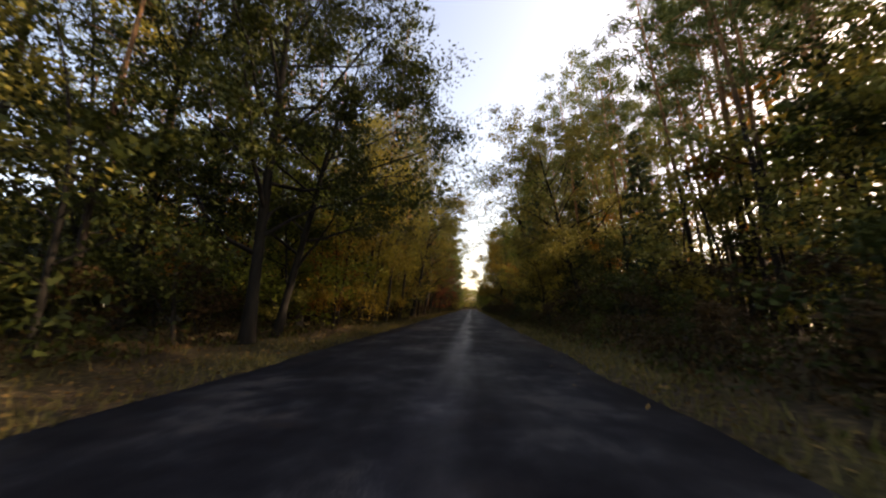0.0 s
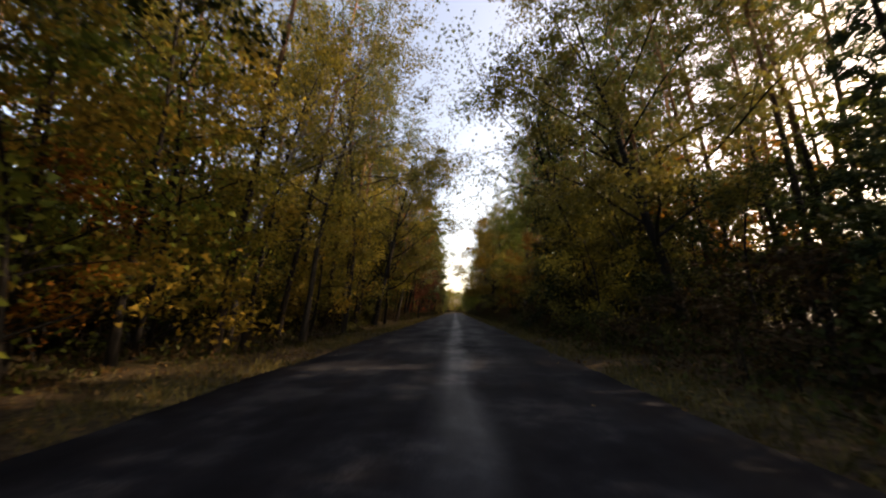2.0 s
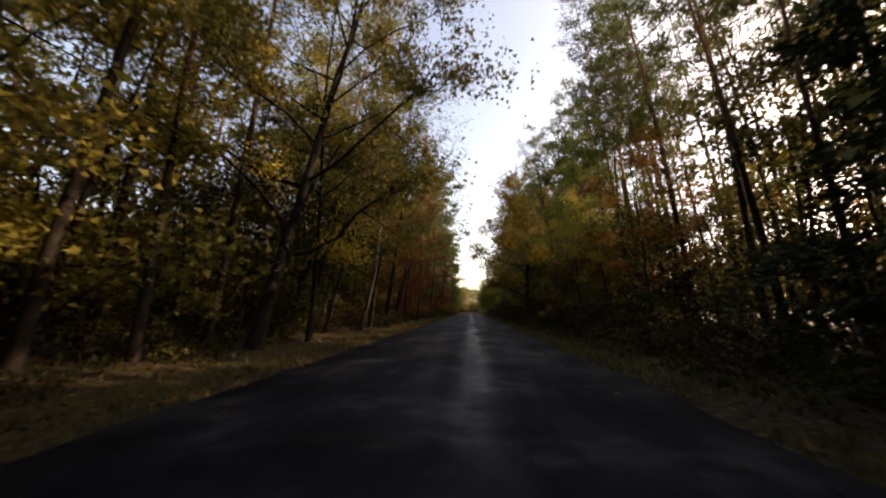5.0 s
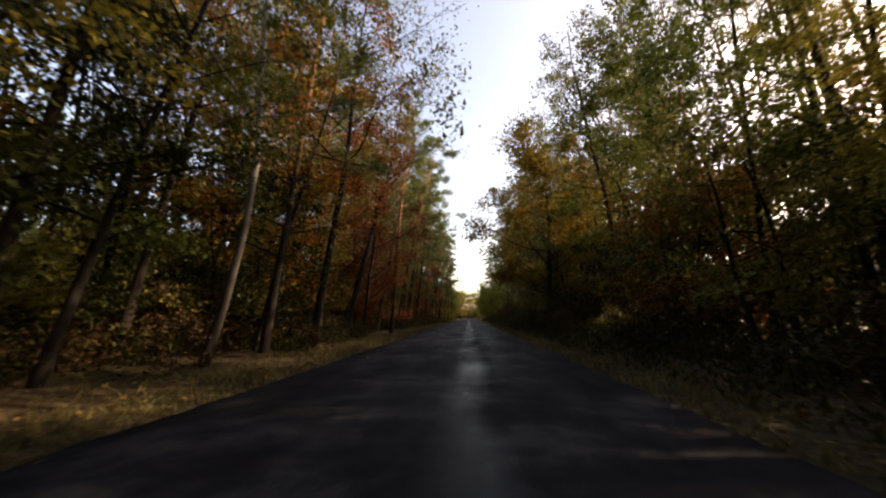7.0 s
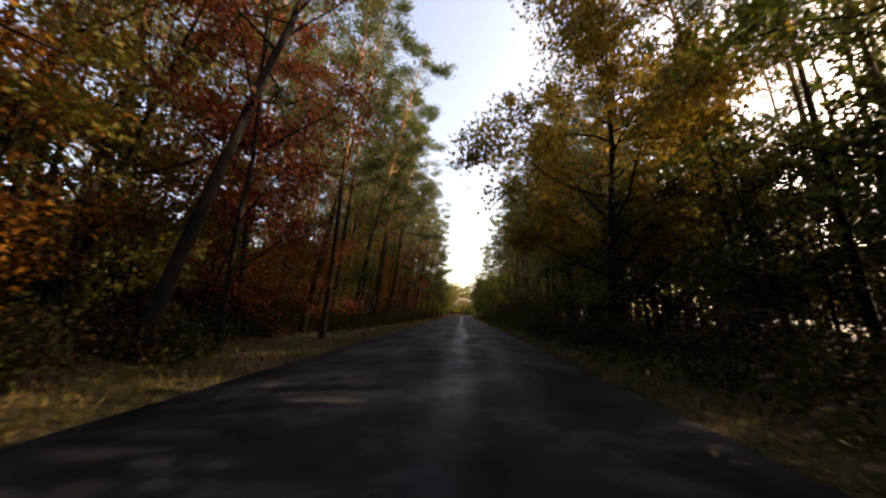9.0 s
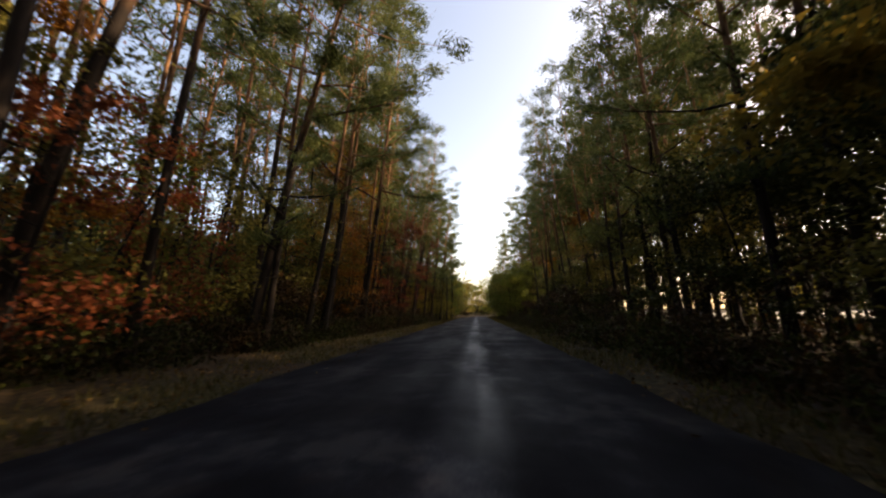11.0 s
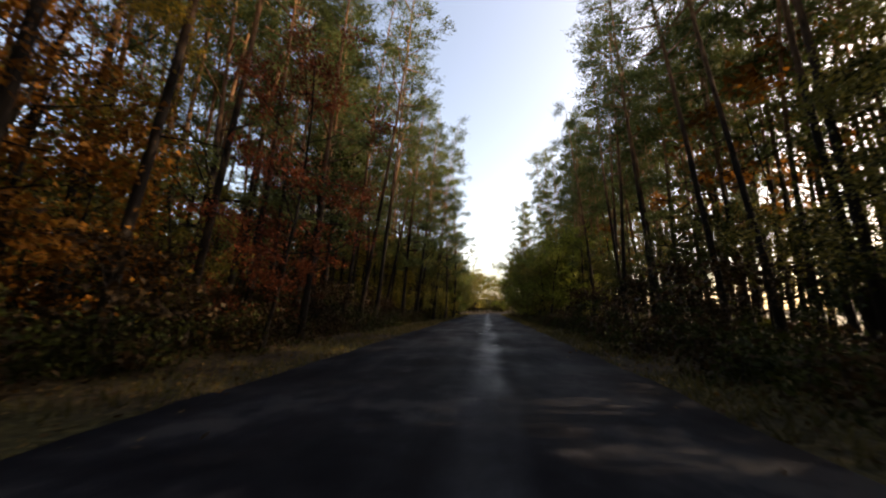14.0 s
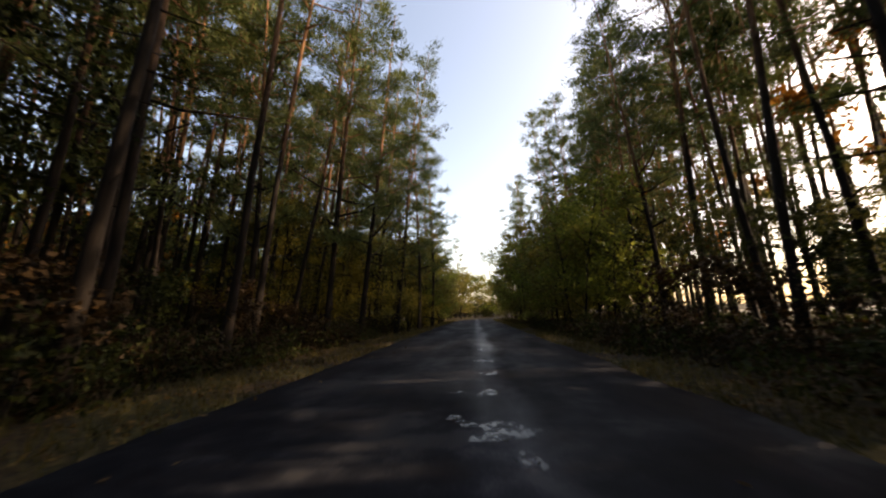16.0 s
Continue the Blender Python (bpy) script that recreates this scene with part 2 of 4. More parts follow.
WET = damp_material()
GRASS = leaf_material("dry verge grass", (0.0246, 0.0228, 0.00738), (0.0677, 0.059, 0.0184), (0.172, 0.138, 0.0455), 0.3)
LITTER = leaf_material("fallen leaves", (0.0277, 0.0157, 0.00738), (0.083, 0.0461, 0.0166), (0.277, 0.166, 0.0553), 0.15)
STICK = plain_material("grey dead wood", (0.0271, 0.0221, 0.0172), (0.0861, 0.0677, 0.0517), 0.9, 20.0)


# ---- meshes ----
class Soup:
    """Vertices and faces gathered for one mesh; each face has a material slot."""

    def __init__(self):
        self.v, self.f, self.s, self.n = [], [], [], 0

    def add(self, verts, faces, slot=0):
        self.v.append(np.asarray(verts, float))
        self.f.append((np.asarray(faces, int) + self.n, slot))
        self.n += len(verts)

    def arrays(self):
        return np.concatenate(self.v), self.f

    def mesh(self, name, materials, smooth=False):
        me = bpy.data.meshes.new(name)
        faces, slots = [], []
        for f, s in self.f:
            faces += f.tolist()
            slots += [s] * len(f)
        me.from_pydata(np.concatenate(self.v).tolist(), [], faces)
        for m in materials:
            me.materials.append(m)
        if len(materials) > 1:
            me.polygons.foreach_set("material_index", slots)
        if smooth:
            me.polygons.foreach_set("use_smooth", [True] * len(me.polygons))
        me.update()
        return me


def tube(soup, pts, radii, sides=6, slot=0, bumps=0.0, rng=None):
    pts, rings = np.asarray(pts, float), []
    for i, p in enumerate(pts):
        d = pts[min(i + 1, len(pts) - 1)] - pts[max(i - 1, 0)]
        d = d / (np.linalg.norm(d) + 1e-9)
        a = np.cross(d, (1, 0, 0) if abs(d[0]) < 0.8 else (0, 1, 0))
        a /= np.linalg.norm(a)
        b = np.cross(d, a)
        w = np.arange(sides) * 2 * np.pi / sides
        r = radii[i] * (1 + (rng.normal(0, bumps, sides) if bumps else np.zeros(sides)))
        rings.append(p + np.outer(np.cos(w) * r, a) + np.outer(np.sin(w) * r, b))
    k, n = np.arange(sides), len(pts)
    quads = [np.stack([i * sides + k, i * sides + (k + 1) % sides, (i + 1) * sides + (k + 1) % sides, (i + 1) * sides + k], 1)
             for i in range(n - 1)]
    soup.add(np.concatenate(rings), np.concatenate(quads), slot)


def blades(soup, centres, size, rng, slot=0, slim=0.55, flat=0.0, along=None, tri=False):
    """Leaves (four corners) or needles (three corners) at the centres, turned at random or along given ways."""
    n = len(centres)
    if n == 0:
        return
    u = rng.normal(size=(n, 3)) if along is None else np.asarray(along) + rng.normal(0, 0.45, (n, 3))
    u[:, 2] *= 1 - flat
    u /= np.linalg.norm(u, axis=1)[:, None]
    w = rng.normal(size=(n, 3))
    if flat:
        w[:, 2] *= 1 - flat
    v = w - (w * u).sum(1)[:, None] * u
    v /= np.linalg.norm(v, axis=1)[:, None]
    s = size * rng.uniform(0.65, 1.35, n)[:, None]
    u, v, k = u * s, v * s * slim, np.arange(n)[:, None]
    if tri:
        soup.add(np.stack([centres - v, centres + v, centres + 2 * u], 1).reshape(-1, 3), k * 3 + np.arange(3), slot)
    else:
        soup.add(np.stack([centres - u, centres - v * 0.9 + u * 0.1, centres + u, centres + v * 0.9 + u * 0.1], 1).reshape(-1, 3),
                 k * 4 + np.arange(4), slot)


def way(p, d, length, rng, n=5, lift=0.0, wobble=0.1):
    """A wandering line from p towards d."""
    pts, d = [np.array(p, float)], np.array(d, float)
    for _ in range(n):
        d = d / np.linalg.norm(d) + rng.normal(0, wobble, 3) + (0, 0, lift)
        pts.append(pts[-1] + d / np.linalg.norm(d) * length / n)
    return np.array(pts)


def at(pts, f):
    i = min(int(f * (len(pts) - 1)), len(pts) - 2)
    w = f * (len(pts) - 1) - i
    return pts[i] * (1 - w) + pts[i + 1] * w


def side_way(angle, up):
    return np.array([math.cos(angle) * math.cos(up), math.sin(angle) * math.cos(up), math.sin(up)])


def broadleaf(rng, height, spread, start=0.2, leaves=4200, leaf=0.11, limbs=15, thick=0.16, clump=0.42, bare=False, lean=0.03, stems=1, twigs=4, hang=0.0, diamond=False):
    """Wood and leaves of a broadleaved tree: a tapered trunk, limbs, twigs and clumps of leaves."""
    bole, wood, crown, hubs = Soup(), Soup(), Soup(), []
    for s in range(stems):
        d = np.array([rng.normal(0, lean), rng.normal(0, lean), 1]) + (side_way(rng.uniform(0, 6.28), 0) * 0.18 if stems > 1 else 0)
        trunk = way((rng.normal(0, 0.12) * (stems > 1), rng.normal(0, 0.12) * (stems > 1), -0.15), d, height * 0.93, rng, 9, 0.06, 0.05)
        rad = thick * np.linspace(1, 0.14, 10) ** 0.9
        rad[0] *= 1.45
        tube(bole, trunk, rad, 8 if stems == 1 else 4, 0, 0.05, rng)
        for i in range(limbs // stems):
            f = start + (0.97 - start) * (i + rng.uniform(0, 1)) / (limbs // stems)
            g = (f - start) / (1 - start)
            reach = spread * (0.6 + 1.5 * g - 1.75 * g * g + rng.uniform(-0.12, 0.2))
            a = i * 2.4 + rng.uniform(-0.5, 0.5)
            p = at(trunk, f)
            limb = way(p, side_way(a, rng.uniform(0.1, 0.75)), max(reach, 0.4) * 1.12, rng, 5, 0.07, 0.16)
            r0 = thick * (1 - 0.8 * f) * 0.5
            tube(wood, limb, r0 * np.linspace(1, 0.25, 6), 4)
            hubs.append(limb[-1])
            for j in range(twigs):
                q = at(limb, rng.uniform(0.3, 0.98))
                twig = way(q, side_way(a + rng.uniform(-1.2, 1.2), rng.uniform(-0.35, 0.8)), reach * rng.uniform(0.22, 0.5) + 0.15, rng, 3, 0.0, 0.22)
                tube(wood, twig, r0 * 0.32 * np.linspace(1, 0.3, 4), 3)
                hubs += [twig[-1], twig[1], at(twig, 0.75)]
                if bare:
                    for _ in range(3):
                        tube(wood, way(at(twig, rng.uniform(0.2, 1)), side_way(a + rng.uniform(-1.6, 1.6), rng.uniform(-0.3, 1)), 0.7, rng, 2, 0, 0.2),
                             [0.008, 0.006, 0.004], 3)
        hubs.append(trunk[-1])
    hubs = np.array(hubs)
    pick = rng.integers(0, len(hubs), leaves)
    c = hubs[pick] + np.clip(rng.normal(0, 1, (leaves, 3)), -1.7, 1.7) * clump * (0.35 + rng.uniform(0, 1, len(hubs))[pick])[:, None] * (1, 1, 0.62)
    if hang:
        c = hubs[pick] + np.clip(rng.normal(0, 1, (leaves, 3)), -1.7, 1.7) * (0.13, 0.13, 0.1) - np.outer(rng.uniform(0, 1, leaves) ** 0.8 * hang * rng.uniform(0.3, 1, len(hubs))[pick], (0.05, 0, 1))
    c[:, 2] = np.maximum(c[:, 2], 0.06)
    blades(crown, c, leaf, rng, 0, 0.6 if diamond else 0.8, 0.25, None, not diamond)
    return bole, wood, crown


def pine(rng, height, start=0.52, needles=5200, thick=0.17, spread=2.3, stubs=9, lean=0.012, detail=1.0, blade=0.115, slim=0.19):
    """A tall pine: straight trunk, dead stubs below, uneven tufted crown above."""
    bole, wood, crown = Soup(), Soup(), Soup()
    trunk = way((0, 0, -0.15), (rng.normal(0, lean), rng.normal(0, lean), 1), height, rng, 8, 0.02, 0.018)
    rad = thick * np.linspace(1, 0.12, 9)
    rad[0] *= 1.3
    tube(bole, trunk, rad, 8 if detail >= 1 else 5, 0, 0.03, rng)
    for _ in range(stubs):
        f, a = rng.uniform(0.15, start + 0.08), rng.uniform(0, 6.28)
        tube(wood, way(at(trunk, f), side_way(a, rng.uniform(-0.2, 0.35)), rng.uniform(0.3, 1.5), rng, 3, 0.02, 0.15), [0.022, 0.016, 0.011, 0.006], 3)
    hubs, ways = [], []
    count = int(26 * detail)
    for i in range(count):
        f = start + (0.985 - start) * (i + rng.uniform(0, 1)) / count
        g = (f - start) / (1 - start)
        reach = spread * (1.05 - 0.72 * g) * rng.uniform(0.4, 1.15) * (0.65 if g < 0.12 else 1)
        a = i * 2.4 + rng.uniform(-0.6, 0.6)
        limb = way(at(trunk, f), side_way(a, rng.uniform(-0.1, 0.5)), reach, rng, 4, 0.05, 0.14)
        tube(wood, limb, 0.05 * (1.15 - g) * np.linspace(1, 0.25, 5), 4 if detail >= 1 else 3)
        for j in range(6):
            k = rng.uniform(0.38, 1.0)
            q = at(limb, k) + rng.normal(0, 0.16, 3) * (1, 1, 0.6) + side_way(a + rng.choice((-1.2, 1.2)), 0.2) * rng.uniform(0, 0.5) * (1.2 - k)
            hubs.append(q)
            ways.append(side_way(a + rng.uniform(-0.8, 0.8), rng.uniform(0.1, 0.9)))
    hubs, ways = np.array(hubs), np.array(ways)
    pick = rng.integers(0, len(hubs), needles)
    c = hubs[pick] + rng.normal(0, 0.2, (needles, 3)) * (1, 1, 0.6)
    blades(crown, c, blade, rng, 0, slim, 0.0, ways[pick], True)
    return bole, wood, crown


def spruce(rng, height, spread=2.4, needles=9000, thick=0.16):
    """A dark spruce with drooping boughs down to the ground."""
    bole, wood, crown = Soup(), Soup(), Soup()
    trunk = way((0, 0, -0.15), (0, 0, 1), height, rng, 6, 0.02, 0.01)
    tube(bole, trunk, thick * np.linspace(1.2, 0.06, 7), 7)
    hubs, ways = [], []
    for i in range(95):
        f = 0.03 + 0.95 * (i + rng.uniform(0, 1)) / 95
        reach = spread * (1 - f) ** 0.85 * rng.uniform(0.7, 1.12) + 0.1
        a = i * 2.4 + rng.uniform(-0.4, 0.4)
        bough = way(at(trunk, f), side_way(a, rng.uniform(-0.12, 0.2)), reach, rng, 4, -0.09, 0.06)
        tube(wood, bough, 0.028 * (1.1 - f) * np.linspace(1, 0.2, 5), 3)
        for j in range(int(3 + reach * 5)):
            k = rng.uniform(0.15, 1.0)
            hubs.append(at(bough, k) + side_way(a + 1.57, 0) * rng.normal(0, 0.22) * (1.1 - 0.6 * k) - (0, 0, rng.uniform(0, 0.16)))
            ways.append(side_way(a + rng.uniform(-0.7, 0.7), rng.uniform(-0.8, 0.1)))
    hubs, ways = np.array(hubs), np.array(ways)
    pick = rng.integers(0, len(hubs), needles)
    blades(crown, hubs[pick] + rng.normal(0, 0.09, (needles, 3)), 0.10, rng, 0, 0.3, 0.0, ways[pick], True)
    return bole, wood, crown


def part(name, mesh, parent, label=""):
    ob = new(name, mesh)
    ob.parent = parent
    return tagged(ob, label)


class Kind:
    """One kind of plant: a few shapes, each with its wood and its leaves; every plant takes the next shape."""

    def __init__(self, name, shapes, bark, leaf, label, category, group, wood="trunk", crown="crown", inner=()):
        self.name, self.label, self.category, self.group, self.parts = name, label, category, group, (wood, "branchwork", crown)
        self.i = 0
        self.meshes = [self.built(shape, bark, leaf) for shape in shapes]
        self.inner = [self.built(shape, bark, leaf) for shape in inner] or self.meshes

    def built(self, shape, bark, leaf):
        trunk, limbs, leaves = shape
        return (trunk.mesh(self.name + "_trunk", [bark], True), limbs.mesh(self.name + "_branchwork", [bark], True),
                leaves.mesh(self.name + "_leaves", [leaf]))

    def put(self, x, y, size=1.0, turn=None, tilt=0.0, label="", shape=None, skip=False):
        turn = rng.uniform(0, 360) if turn is None else turn
        if skip:
            taken.append((x, y))
            return None
        if self.category == "tree" and y < 112:      # the woods' edge leans out over the road
            tilt += 4.4 if x < 0 else -2.6 if y < 64 else -1.4
        root = tagged(new(self.name), label or self.label, self.category, self.group)
        root.matrix_basis = pose(x, y, land(x, y) - 0.02, 0, tilt, 0) @ pose(0, 0, 0, 0, 0, turn) @ Matrix.Scale(size, 4)
        k = self.i if shape is None else shape
        self.i += 1
        for name, me in zip(self.parts, (use := self.inner if abs(x) > 8.4 or y > 112 else self.meshes)[k % len(use)]):
            tagged(part(name, me, root), kind="stuff" if name == "branchwork" else "")
        taken.append((x, y))
        return root


taken = []


# ---- ground and road ----
ROAD_HALF, BEND = 2.8, 136.0
rng = np.random.default_rng(7)


def middle(y):
    """The road's middle line: straight, then bending away to the right."""
    return max(y - BEND, 0) ** 2 / 75.0


def land(x, y):
    """The ground's height: level with the road, verge slightly sunk and rough, low bank in the woods."""
    d = abs(x - middle(min(y, 176))) - ROAD_HALF
    if d < 0:
        return -0.05
    rough = noise.noise(Vector((x * 0.5, y * 0.5, 3))) * 0.10 + noise.noise(Vector((x * 1.7, y * 1.7, 8))) * 0.05
    rise = 0.30 * min(max((d - 2.0) / 3.5, 0), 1) if x < 0 else 0.16 * min(max((d - 2.0) / 4, 0), 1)
    return -0.05 * max(0, 1 - d / 0.4) + min(d / 1.2, 1) * rough + rise - 0.03


def build_ground():
    near = np.concatenate([np.arange(-12, 12.01, 0.4)])
    xs = np.concatenate([[-2500, -700, -250, -110, -70, -50, -36, -26, -20, -16, -14], near, [14, 16, 20, 26, 36, 50, 70, 110, 250, 700, 2500]])
    ys = np.concatenate([[-900, -250, -80, -35, -16], np.arange(-8, 150, 0.6), [152, 158, 166, 178, 195, 220, 260, 330, 500, 900, 2600]])
    v = [(x, y, land(x, y) if abs(x) < 60 and -40 < y < 270 else 0.0) for y in ys for x in xs]
    w = len(xs)
    i, j = np.meshgrid(np.arange(len(ys) - 1), np.arange(w - 1), indexing="ij")
    k = (i * w + j).ravel()
    s = Soup()
    s.add(v, np.stack([k, k + 1, k + w + 1, k + w], 1))
    return tagged(new("ground", s.mesh("ground", [GROUND], True)),
                  "leaf-strewn forest floor with dry grassy verges", "ground", kind="structure")


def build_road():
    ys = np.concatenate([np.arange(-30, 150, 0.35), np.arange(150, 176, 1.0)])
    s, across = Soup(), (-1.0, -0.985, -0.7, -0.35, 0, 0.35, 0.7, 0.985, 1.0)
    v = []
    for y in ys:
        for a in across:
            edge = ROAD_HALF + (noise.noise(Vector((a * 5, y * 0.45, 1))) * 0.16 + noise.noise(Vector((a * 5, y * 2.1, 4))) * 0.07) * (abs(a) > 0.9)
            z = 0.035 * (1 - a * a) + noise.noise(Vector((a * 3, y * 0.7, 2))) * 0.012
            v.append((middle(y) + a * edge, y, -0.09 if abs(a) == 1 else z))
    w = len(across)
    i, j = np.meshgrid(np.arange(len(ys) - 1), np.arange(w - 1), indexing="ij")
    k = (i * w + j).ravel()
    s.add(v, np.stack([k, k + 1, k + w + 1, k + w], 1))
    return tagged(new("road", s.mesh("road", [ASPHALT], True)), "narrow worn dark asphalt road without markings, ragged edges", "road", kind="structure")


build_ground()
build_road()


def road_height(x, y):
    a = min(abs(x - middle(y)) / ROAD_HALF, 1)
    return 0.035 * (1 - a * a) + noise.noise(Vector(((x - middle(y)) / ROAD_HALF * 3, y * 0.7, 2))) * 0.012


def blot(name, x, y, wide, long, mat, label, category, seed):
    """A flat ragged patch lying on the road."""
    r, s = np.random.default_rng(seed), Soup()
    n, rings = 22, 4
    ph = r.uniform(0, 6.28, 5)
    v = [(x, y, road_height(x, y) + 0.006)]
    for k in range(1, rings + 1):
        for i in range(n):
            w = i * 2 * math.pi / n
            q = (1 + 0.28 * math.sin(2 * w + ph[0]) + 0.2 * math.sin(3 * w + ph[1]) + 0.14 * math.sin(5 * w + ph[2]) + 0.1 * math.sin(8 * w + ph[3])) * k / rings
            px, py = x + math.cos(w) * wide / 2 * q, y + math.sin(w) * long / 2 * q
            v.append((px, py, road_height(px, py) + 0.006))
    f = [[0, 1 + i, 1 + (i + 1) % n, 1 + (i + 1) % n] for i in range(n)]
    for k in range(rings - 1):
        f += [[1 + k * n + i, 1 + (k + 1) * n + i, 1 + (k + 1) * n + (i + 1) % n, 1 + k * n + (i + 1) % n] for i in range(n)]
    tri = [q[:3] for q in f[:n]]
    s.add(v, tri)
    s.f.append((np.array(f[n:]), 0))
    return tagged(new(name, s.mesh(name, [mat], True)), label, category)


# ---- plants: shapes ----
def shapes(make, seeds, **given):
    return [make(np.random.default_rng(s), **given) for s in seeds]


oak_shapes = shapes(broadleaf, (1, 2), height=15.0, spread=5.4, start=0.2, leaves=30000, leaf=0.062, limbs=22, thick=0.2, clump=0.46)
tall_shapes = shapes(broadleaf, (3, 4, 5), height=13.5, spread=3.4, start=0.2, leaves=10500, leaf=0.05, limbs=18, thick=0.1, clump=0.42, twigs=3)
young_shapes = shapes(broadleaf, (6, 7, 8), height=6.5, spread=2.0, start=0.05, twigs=2, leaves=3100, leaf=0.058, limbs=14, thick=0.06, clump=0.38)
shrub_shapes = shapes(broadleaf, (9, 10, 11), height=2.2, spread=1.1, start=0.02, twigs=1, leaves=720, leaf=0.055, limbs=6, thick=0.025, clump=0.26, stems=3)
bare_shapes = shapes(broadleaf, (12, 13), height=17.0, spread=5.0, start=0.45, leaves=1500, leaf=0.05, limbs=15, thick=0.16, clump=0.5, bare=True)
birch_shapes = shapes(broadleaf, (14,), height=16.0, spread=4.4, start=0.3, hang=1.3, leaves=9000, leaf=0.045, limbs=28, thick=0.1, clump=0.34)
pine_shapes = shapes(pine, (21, 22, 23, 24), height=19.5, thick=0.108, needles=3300, spread=2.5)
low_pine_shapes = shapes(pine, (25, 26), height=17.5, start=0.2, needles=6400, spread=3.4, thick=0.13)
tall_inner = shapes(broadleaf, (3, 4, 5), height=13.5, spread=3.4, start=0.2, leaves=4000, leaf=0.079, limbs=14, thick=0.1, clump=0.42, twigs=2)
young_inner = shapes(broadleaf, (6, 7, 8), height=6.5, spread=2.0, start=0.05, leaves=2600, leaf=0.066, limbs=10, thick=0.06, clump=0.38, twigs=2)
pine_inner = shapes(pine, (27, 28, 29), height=19.5, thick=0.115, needles=1900, spread=2.5, stubs=8, blade=0.155, slim=0.21, detail=0.8)
mid_shapes = shapes(broadleaf, (16, 17, 18), height=9.5, spread=2.9, start=0.24, leaves=6800, leaf=0.056, limbs=14, thick=0.07, clump=0.5, twigs=3)
airy_shapes = shapes(broadleaf, (19,), height=12.5, spread=4.6, start=0.42, leaves=5200, leaf=0.055, limbs=20, thick=0.11, clump=0.5, twigs=4)
spruce_shapes = shapes(spruce, (31, 32), height=13.0, needles=17000)
broad_pine_shapes = shapes(pine, (33, 34), height=19.0, start=0.36, needles=12000, spread=4.9, thick=0.15)

WOODS = "trees of the roadside woods"
UNDER = "bushes under the trees"
oak_green = Kind("oak_tree", oak_shapes, OAK_BARK, GREEN, "broad dark green oak on the forest edge", "tree", WOODS)
oak_shade = Kind("oak_tree", oak_shapes, OAK_BARK, SHADE, "broad oak with dense foliage on the forest edge, darkened as in shade", "tree", WOODS)
oak_olive = Kind("oak_tree", oak_shapes, OAK_BARK, OLIVE, "broad olive green oak turning yellow in autumn", "tree", WOODS)
full_oak_shapes = shapes(broadleaf, (40,), height=13.5, spread=4.1, start=0.14, leaves=34000, leaf=0.075, limbs=26, thick=0.19, clump=0.5, twigs=3)
oak_gold = Kind("oak_tree", full_oak_shapes, OAK_BARK, GOLD, "broad oak with golden yellow and orange leaves", "tree", WOODS)
tall_olive = Kind("broadleaf_tree", tall_shapes, OAK_BARK, OLIVE, "slender olive green broadleaf tree in autumn", "tree", WOODS, inner=tall_inner)
tall_green = Kind("broadleaf_tree", tall_shapes, OAK_BARK, GREEN, "slender dark green broadleaf tree", "tree", WOODS, inner=tall_inner)
tall_yellow = Kind("broadleaf_tree", tall_shapes, OAK_BARK, YELLOW, "slender broadleaf tree with yellow autumn leaves", "tree", WOODS, inner=tall_inner)
tall_orange = Kind("broadleaf_tree", tall_shapes, OAK_BARK, ORANGE, "broadleaf tree with orange brown autumn leaves", "tree", WOODS, inner=tall_inner)
red_oak = Kind("red_oak_tree", tall_shapes, OAK_BARK, RED, "red oak with dark red autumn leaves", "tree", WOODS, inner=tall_inner)
young_olive = Kind("young_tree", young_shapes, OAK_BARK, OLIVE, "young broadleaf tree with olive leaves under tall trees", "tree", UNDER, inner=young_inner)
young_green = Kind("young_tree", young_shapes, OAK_BARK, SHADE, "young green broadleaf tree under tall trees, darkened as in shade", "tree", UNDER, inner=young_inner)
young_bright = Kind("young_tree", young_shapes, OAK_BARK, LIME, "young light green broadleaf tree, leaves brightened as in the sun", "tree", UNDER, inner=young_inner)
young_yellow = Kind("young_tree", young_shapes, OAK_BARK, YELLOW, "young broadleaf tree with yellow autumn leaves", "tree", UNDER, inner=young_inner)
young_orange = Kind("young_tree", young_shapes, OAK_BARK, ORANGE, "young broadleaf tree with orange brown leaves", "tree", UNDER, inner=young_inner)
young_gold = Kind("young_tree", young_shapes, OAK_BARK, GOLD, "young tree with golden autumn leaves at the verge", "tree", UNDER, inner=young_inner)
young_red = Kind("young_tree", young_shapes, OAK_BARK, RED, "young red oak with rusty red leaves", "tree", UNDER, inner=young_inner)
shrub_olive = Kind("shrub", shrub_shapes, OAK_BARK, OLIVE, "low olive shrub on the forest edge", "shrub", UNDER, "stem", "foliage")
shrub_green = Kind("shrub", shrub_shapes, OAK_BARK, SHADE, "low green shrub on the forest edge, darkened as in shade", "shrub", UNDER, "stem", "foliage")
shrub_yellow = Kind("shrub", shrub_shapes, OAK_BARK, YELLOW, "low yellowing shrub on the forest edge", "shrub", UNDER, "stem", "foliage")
shrub_brown = Kind("shrub", shrub_shapes, OAK_BARK, BROWN, "low shrub with brown withered leaves, darkened as in shade", "shrub", UNDER, "stem", "foliage")
mid_inner = shapes(broadleaf, (16, 17, 18), height=9.5, spread=2.9, start=0.24, leaves=3300, leaf=0.08, limbs=12, thick=0.07, clump=0.5, twigs=2)
